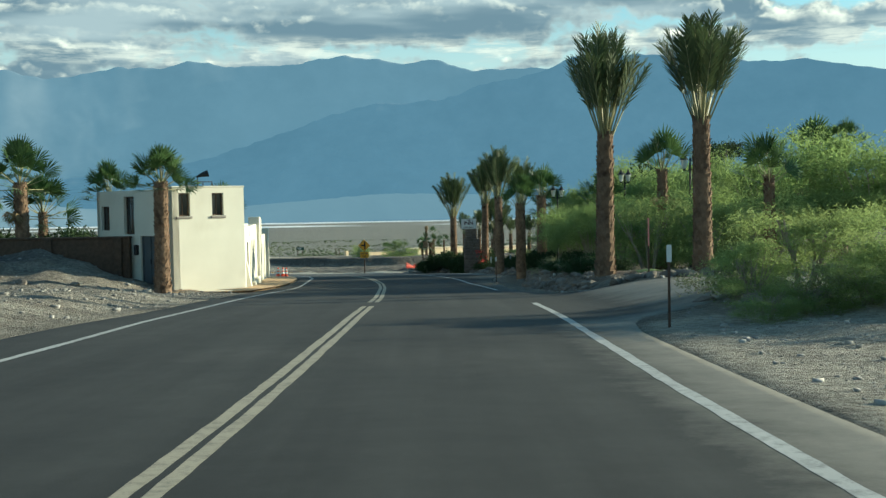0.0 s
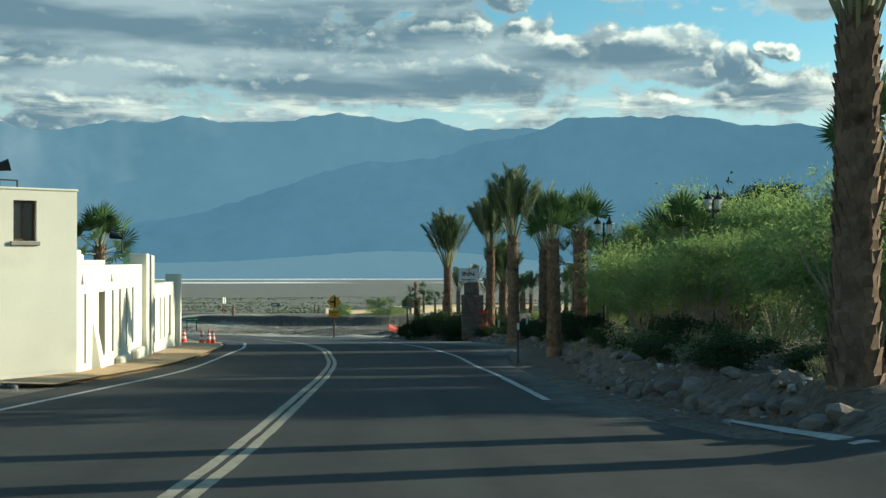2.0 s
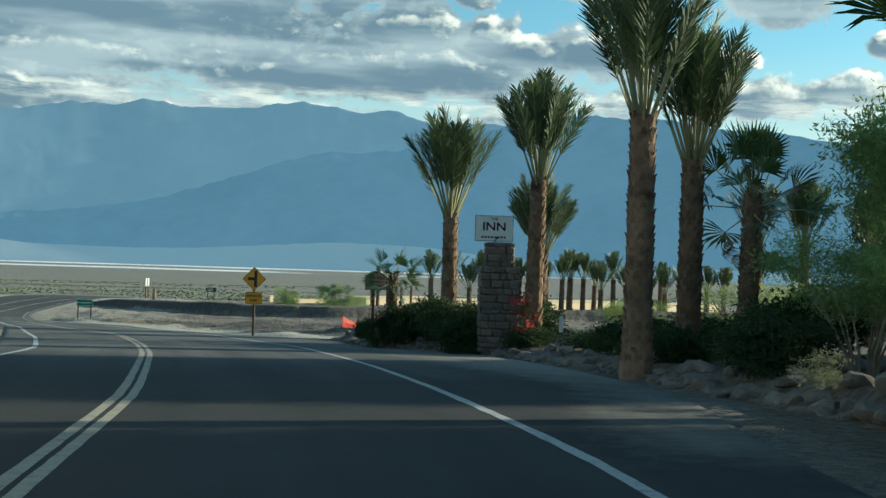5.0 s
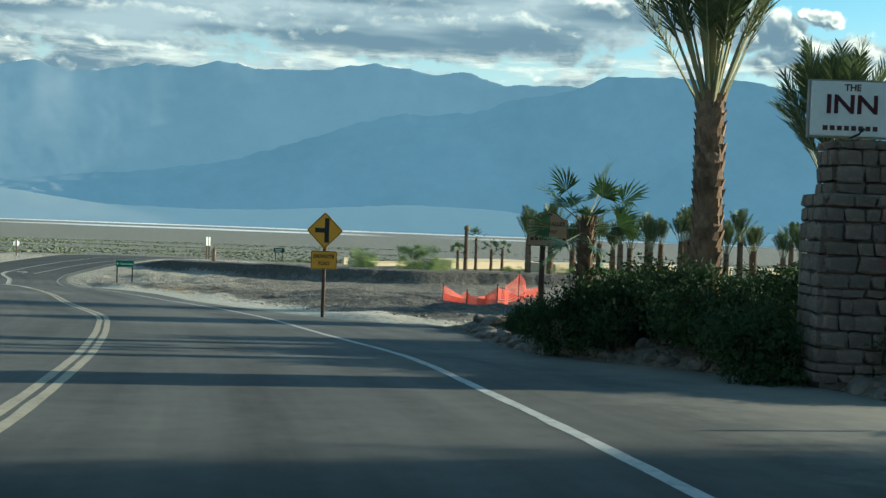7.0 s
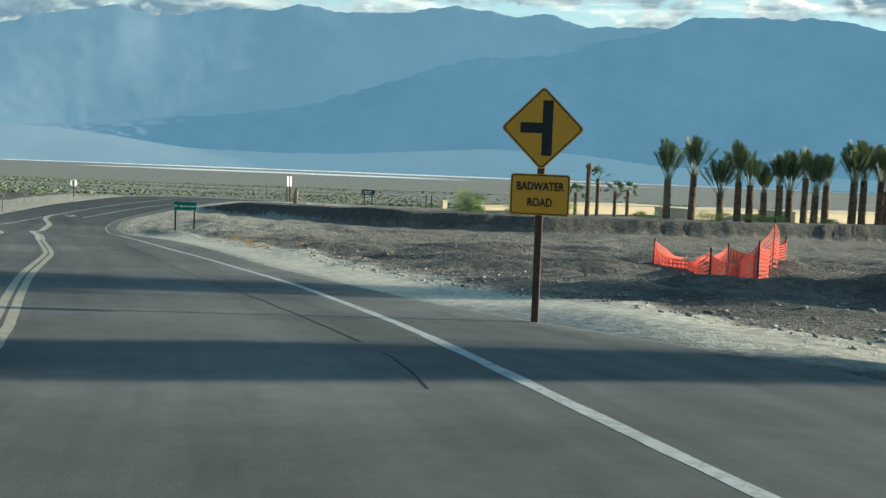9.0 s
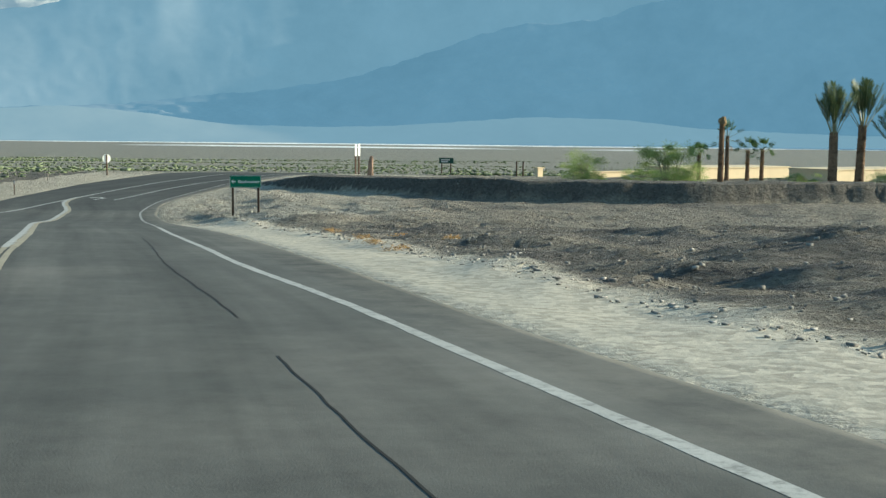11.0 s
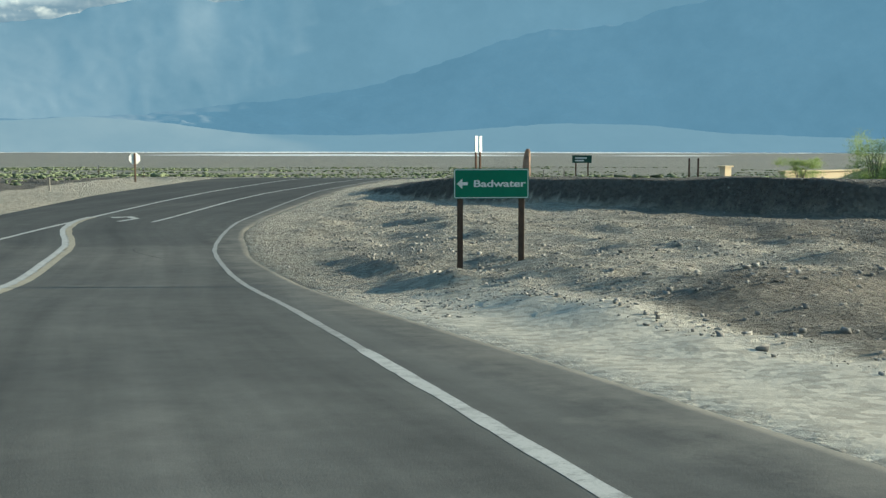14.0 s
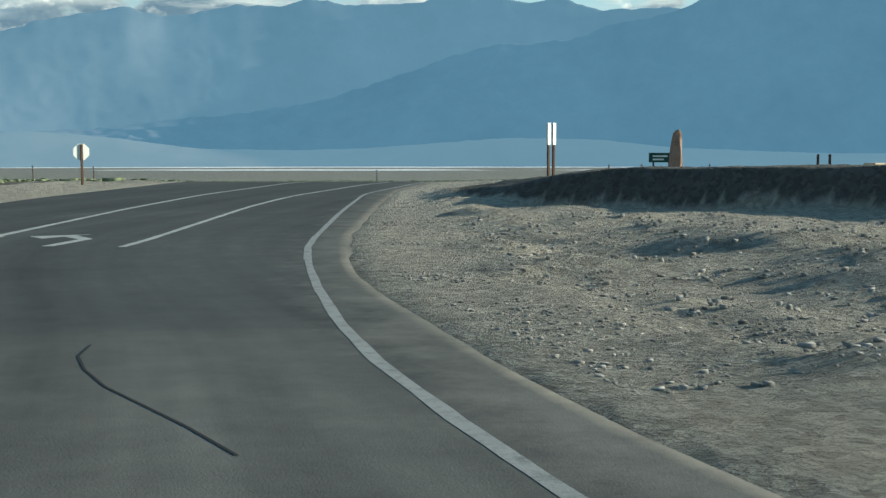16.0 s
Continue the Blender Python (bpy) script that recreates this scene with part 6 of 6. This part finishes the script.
part("lettering", boxes((-0.5, 0.36, -0.016, -0.011, zt - 0.25, zt - 0.15), (-0.5, 0.15, -0.016, -0.011, zt - 0.44, zt - 0.34)), WHITE, dpn)
for x in (-19.6, -19.0):
    t = thing("fence_post", x, 214, lz(x, 214), 0, "dark wooden post in the plain", "post", "posts in the plain")
    part("shaft", boxes((-0.06, 0.06, -0.06, 0.06, -0.2, 1.4), bevel=0.01), POST_WOOD, t)
# slim stakes behind the bank and beside the junction
for x, y, h in ((-31.2, 194.0, -8.27), (-30.05, 194.0, -8.25), (-28.5, 196.0, -8.27), (-27.4, 196.0, -8.27), (-52.9, 188.3, -8.55)):
    t = thing("stake", x, y, lz(x, y), 0, "slim weathered grey wooden stake in the ground", "post", "slim stakes")
    part("shaft", boxes((-0.028, 0.028, -0.028, 0.028, -0.2, h - lz(x, y)), bevel=0.006), SILL, t)

# ---- lamps with twin lanterns ----


def lantern_post(x, y, ztop, yaw):
    zb = lz(x, y)
    H = ztop - zb
    t = thing("street_lamp", x, y, zb, yaw, "black iron lamp post with twin lanterns above the shrubs", "street lamp", "twin-lantern lamp posts")
    part("pole", tube(bmesh.new(), [(0, 0, -0.1), (0, 0, 0.5), (0, 0, 0.55), (0, 0, H - 0.15)], [0.09, 0.08, 0.05, 0.04], 10), IRON, t)
    part("arm", tube(bmesh.new(), [(-0.25, 0, H - 0.42), (-0.12, 0, H - 0.5), (0, 0, H - 0.4), (0.12, 0, H - 0.5), (0.25, 0, H - 0.42)], [0.025] * 5, 6), IRON, t)
    part("finial", tube(bmesh.new(), [(0, 0, H - 0.16), (0, 0, H - 0.05), (0, 0, H + 0.05)], [0.02, 0.05, 0.008], 8), IRON, t)
    for s in (-0.25, 0.25):
        la = part("lantern", tube(bmesh.new(), [(s, 0, H - 0.42), (s, 0, H - 0.38), (s, 0, H - 0.05)], [0.03, 0.09, 0.15], 6), LANTERN, t, "frosted glass lantern")
        part("lantern_cap", tube(bmesh.new(), [(s, 0, H - 0.05), (s, 0, H), (s, 0, H + 0.12), (s, 0, H + 0.16), (s, 0, H + 0.26)], [0.18, 0.16, 0.05, 0.05, 0.01], 8), IRON, la)
        part("lantern_base", tube(bmesh.new(), [(s, 0, H - 0.48), (s, 0, H - 0.41)], [0.02, 0.07], 8), IRON, la)


lantern_post(6.45, 65.55, 0.62, 20)
lantern_post(9.53, 61.07, 1.32, 35)
lantern_post(9.75, 46.0, 1.55, 10)

# ---- cones, fence, loose things ----


def cone(x, y, s=1.0):
    t = thing("traffic_cone", x, y, lz(x, y), RND.uniform(0, 90), "orange traffic cone with white collars on the paving", "traffic cone", "cones by the wall")
    part("base", boxes((-0.17, 0.17, -0.17, 0.17, 0, 0.04), bevel=0.01), ORANGE, t)
    part("body", tube(bmesh.new(), [(0, 0, 0.04), (0, 0, 0.66)], [0.135, 0.035], 12), ORANGE, t)
    for z0, z1 in ((0.26, 0.38), (0.46, 0.55)):
        part("collar", tube(bmesh.new(), [(0, 0, z0), (0, 0, z1)], [0.137 - 0.161 * (z0 - 0.04) + 0.004, 0.137 - 0.161 * (z1 - 0.04) + 0.004], 12), WHITE, t)


for x, y in ((-10.6, 75.0), (-10.35, 75.4), (-10.1, 75.1), (-11.9, 75.6), (-11.6, 75.9)):
    cone(x, y)

# torn orange net round a pit
fence = thing("mesh_fence", -1.6, 118.6, 0, 0, "sagging orange plastic mesh fence round a pit", "fence")
fp = [(-2.2, 1.2, 0.75), (-0.8, -2.4, 0.9), (0.9, -1.9, 1.05), (2.3, 1.6, 1.35), (4.0, 6.0, 0.95), (1.5, 5.6, 0.7), (-2.2, 1.2, 0.75)]
fp = [(-2.2 + (a + 2.2) * 0.72, b, c) for a, b, c in fp]
fbase = [lz(-1.6 + a, 118.6 + b) for a, b, c in fp]
for (a, b, c), zb in list(zip(fp, fbase))[:-1]:
    part("stake", boxes((a - 0.02, a + 0.02, b - 0.02, b + 0.02, zb - 0.2, zb + c + 0.12)), POST_WOOD, fence)
for (p0, z0), (p1, z1) in zip(zip(fp, fbase), zip(fp[1:], fbase[1:])):
    V, Fc = [], []
    n, m = 26, 9
    for i in range(n + 1):
        u = i / n
        top = (p0[2] * (1 - u) + p1[2] * u) - 0.42 * math.sin(math.pi * u) ** 0.8
        bow = 0.25 * math.sin(math.pi * u) * math.sin(u * 7 + p0[0])
        for j in range(m + 1):
            zz = (z0 * (1 - u) + z1 * u) + 0.03 + max(top, 0.15) * j / m
            V.append(((p0[0] * (1 - u) + p1[0] * u) + bow, (p0[1] * (1 - u) + p1[1] * u) + bow * 0.6, zz))
    # strands as narrow strips both ways
    S, G = [], []
    def bar(a, b, w):
        a, b = Vector(a), Vector(b)
        d = (b - a)
        nrm = d.cross(Vector((d.y, -d.x, 0.001))).normalized() * w if abs(d.z) < d.length * 0.5 else Vector((d.x + 0.02, d.y + 0.02, 0)).normalized() * w
        if abs(d.z) < d.length * 0.5:
            nrm = Vector((0, 0, w))
        else:
            e = (Vector(p1[:2]) - Vector(p0[:2])).normalized() * w
            nrm = Vector((e.x, e.y, 0))
        k = len(S)
        S.extend((a - nrm, a + nrm, b + nrm, b - nrm))
        G.append((k, k + 1, k + 2, k + 3))
    for i in range(n + 1):
        for j in range(m + 1):
            q = i * (m + 1) + j
            if j < m:
                bar(V[q], V[q + 1], 0.024)
            if i < n:
                bar(V[q], V[q + m + 1], 0.020)
    part("net", mesh_of("net", S, G, NET), None, fence)

# tan low buildings far beyond the bank
for x0, y0, w, d, h in ((-4.5, 211, 13, 5, 0.95), (8, 210, 12, 5, 1.0), (-17.5, 211, 0.55, 0.5, 0.75), (-14, 209, 13, 0.4, 0.45), (19, 211, 16, 5, 1.1), (34, 211, 16, 5, 1.1)):
    zb = lz(x0, y0)
    t = thing("low_building", x0, y0, zb, 38, "low tan plastered building with a flat roof, far off", "building", "far low buildings")
    part("wall_body", wall_cells(w, h, d, [(w * 0.3, w * 0.3 + 0.8, 0.5, h - 0.3)] if h > 1.3 else []), TANWALL, t)
    part("roof", boxes((-0.1, w + 0.1, -0.1, d + 0.1, h, h + 0.1)), TANWALL, t)

# ---- rocks ----
ROCKS = []
for s in range(6):
    bm = bmesh.new()
    bmesh.ops.create_icosphere(bm, subdivisions=2, radius=0.5)
    off = Vector((s * 3.1, s * 1.7, 0))
    for v in bm.verts:
        k = 1 + 0.55 * noise.noise(v.co * 1.7 + off) + 0.2 * noise.noise(v.co * 4 + off)
        v.co = Vector((v.co.x * k, v.co.y * k * 0.85, max(v.co.z * k * 0.7, -0.2)))
    me = bpy.data.meshes.new("rock")
    bm.to_mesh(me)
    bm.free()
    me.materials.append(ROCK)
    ROCKS.append(me)
br = random.Random(21)


def boulder(x, y, s, label="rough tan boulder at the garden's edge", group="boulders along the garden"):
    ob = new("boulder", ROCKS[br.randrange(6)])
    ob.matrix_basis = Matrix.LocRotScale((x, y, lz(x, y) + s * 0.05), Euler((br.uniform(-0.2, 0.2), br.uniform(-0.2, 0.2), br.uniform(0, 6.28))), (s * br.uniform(0.9, 1.3), s, s * br.uniform(0.75, 1.1)))
    return tagged(ob, label, "rock", group)


# a rough kerb of boulders holds the garden back, in places two deep
y = 33.2
while y < 97:
    big = br.uniform(0.26, 0.50) if y < 74 else br.uniform(0.24, 0.44)
    x = float(along(BOULDER_EDGE, y))
    boulder(x + br.uniform(-0.10, 0.12), y, big)
    if br.random() < 0.4:
        boulder(x - big * 0.55 + br.uniform(-0.1, 0.1), y + 0.3, br.uniform(0.16, 0.30))
    if br.random() < 0.22:
        boulder(x + big * 0.8 + br.uniform(0, 0.3), y + br.uniform(-0.3, 0.3), br.uniform(0.25, 0.45))
    y += big * br.uniform(0.78, 1.05)
x = 4.7
while x < 15:
    big = br.uniform(0.38, 0.66)
    boulder(x, 32.0 - (x - 4.6) * 0.07 + br.uniform(-0.15, 0.15), big)
    x += big * br.uniform(0.85, 1.2)
for x, y in ((5.2, 19.6), (6.3, 19.0), (5.9, 21.0), (7.4, 17.6), (4.7, 20.9), (8.6, 16.6)):
    boulder(x, y, br.uniform(0.4, 0.8), "rough grey boulder under the mesquites", "boulders under the mesquites")
for i in range(22):
    yy = br.uniform(104, 172)
    xx = float(along(RIGHT_EDGE, yy)) + br.uniform(3.0, 26)
    boulder(xx, yy, br.uniform(0.06, 0.14), "pale stone lying in the dry wash", "stones in the wash")
for x, y in ((-15.5, 43.0), (-17.0, 42.5), (-19.5, 42.8), (-13.9, 44.0), (-22, 42.0), (-16, 48.4)):
    boulder(x, y, br.uniform(0.3, 0.6), "grey stone on the gravel heap", "stones of the heap")


def scatter(name, pts, size, material, seed, flat=0.7, label="", category="", sub=1):
    """Many small lumps in one mesh."""
    r = np.random.default_rng(seed)
    bm = bmesh.new()
    if sub:
        bmesh.ops.create_icosphere(bm, subdivisions=sub, radius=1.0)
    else:
        bmesh.ops.create_cube(bm, size=1.3)
        bmesh.ops.triangulate(bm, faces=bm.faces)
    bv = np.array([v.co[:] for v in bm.verts])
    bf = np.array([[v.index for v in f.verts] for f in bm.faces])
    bm.free()
    n = len(pts)
    k = 1 + 0.35 * r.normal(size=(n, len(bv), 1)).clip(-1.4, 1.4)
    s = size[:, None, None] * r.uniform(0.7, 1.3, (n, 1, 3)) * np.array([1, 1, flat])
    V = bv[None] * k * s + pts[:, None, :]
    Fi = (bf[None] + np.arange(n)[:, None, None] * len(bv)).reshape(-1, 3)
    me = bpy.data.meshes.new(name)
    me.vertices.add(n * len(bv))
    me.vertices.foreach_set("co", V.astype(np.float32).ravel())
    me.loops.add(Fi.size)
    me.loops.foreach_set("vertex_index", Fi.ravel())
    me.polygons.add(len(Fi))
    me.polygons.foreach_set("loop_start", np.arange(0, Fi.size, 3))
    me.materials.append(material)
    me.update()
    me.validate()
    return tagged(new(name, me), label, category, kind="stuff")


def beside(n, y0, y1, d0, d1, seed, left=False, power=1.0):
    r = np.random.default_rng(seed)
    y = r.uniform(y0, y1, n)
    d = d0 + (d1 - d0) * r.uniform(0, 1, n) ** power
    x = along(LEFT_EDGE, y) - d if left else along(RIGHT_EDGE, y) + d
    return np.stack([x, y, land_z(x, y)], 1), r


p, r = beside(52000, 100, 176, 2.0, 32, 1, power=1.2)
scatter("loose_gravel", p, 0.008 + 0.05 * r.uniform(0, 1, len(p)) ** 6, GRAVEL, 2, sub=0, label="loose pale gravel and stones in the wash", category="gravel")
p, r = beside(46000, 146, 184, 0.35, 11, 3, power=1.5)
p = p[fbm(p[:, 0] * 0.25, p[:, 1] * 0.9, 3) > 0.06]
scatter("loose_gravel", p, 0.006 + 0.030 * r.uniform(0, 1, len(p)) ** 6, GRAVEL, 4, 0.45, sub=0, label="loose pale gravel beside the bend", category="gravel")
p, r = beside(2600, 4, 44, 0.4, 9, 5, power=1.2)
scatter("loose_gravel", p, 0.015 + 0.06 * r.uniform(0, 1, len(p)) ** 4, GRAVEL, 6, sub=0, label="loose gravel on the dirt shoulder", category="gravel")
p, r = beside(2600, 14, 60, 0.4, 17, 7, True)
scatter("loose_gravel", p, 0.02 + 0.09 * r.uniform(0, 1, len(p)) ** 4, GRAVEL, 8, sub=0, label="loose gravel round the heap", category="gravel")

# creosote scrub on the plain
r = np.random.default_rng(9)
n = 42000
yy = 216 + 470 * r.uniform(0, 1, n) ** 1.35
xx = (r.uniform(-0.62, 0.55, n)) * (yy + 60) - 10
keep = (fbm(xx * 0.006, yy * 0.022, 4) > -0.02) & ~((np.abs(xx + 42) < 14) & (yy < 245)) & ~((xx > -20) & (xx < 45) & (yy < 224))
xx, yy = xx[keep], yy[keep]
scatter("scrub", np.stack([xx, yy, land_z(xx, yy) + 0.12], 1), (0.07 + 0.28 * r.uniform(0, 1, len(xx)) ** 2) * (0.8 + yy / 400), LEAF_SCRUB, 10, 0.34, "low green creosote scrub on the plain", "scrub", sub=0)
p, r = beside(1500, 176, 214, 8, 45, 12, True)
scatter("scrub", p + [0, 0, 0.05], 0.06 + 0.20 * r.uniform(0, 1, len(p)) ** 2, LEAF_SCRUB, 13, 0.5, "low green scrub beside the junction", "scrub")
dr_ = random.Random(4)
DRYM = crown_mesh("tuft", 0.5, 0.45, 700, 0.05, 90, DRY, 6)
for x, y in ((-18.3, 132.4), (-17.6, 130.2), (-16.9, 128.7), (-16.1, 132.1), (-20.0, 137.0), (-18.3, 137.6), (-19.4, 144.8)):
    ob = new("dry_bush", DRYM)
    ob.matrix_basis = Matrix.LocRotScale((x, y, lz(x, y) - 0.03), Euler((0, 0, dr_.uniform(0, 6))), (0.5, 0.5, 0.42))
    tagged(ob, "small dry orange-brown desert bush", "bush", "dry bushes in the wash")

# strip of lawn behind the boulders by the driveway
lx, ly = np.meshgrid(np.linspace(5.6, 15, 70), np.linspace(33.3, 34.2, 10))
tagged(new("lawn", grid_mesh("lawn", lx, ly, land_z(lx, ly) + 0.03, GRASS)), "strip of bright green lawn behind the boulders", "lawn", kind="structure")

# smooth ochre footway along the garden wall
py = np.linspace(44, 79, 71)
pk = np.linspace(0, 1, 9)
PX = (along(LEFT_EDGE, py) + 0.05)[:, None] * (1 - pk) + (np.interp(py, [44, 48.6, 69.2, 79], [-8.6, -8.1, -10.3, -12.9]) - 0.1)[:, None] * pk
PY = np.repeat(py[:, None], 9, 1)
pz = np.repeat(np.linspace(0, 1, 9)[None], 71, 0) * 0.05 + grade(PY) + 0.02
tagged(new("pavement", grid_mesh("pavement", PX, PY, pz + 0.06, OCHRE)), "smooth ochre footway along the cream wall", "pavement", kind="structure")
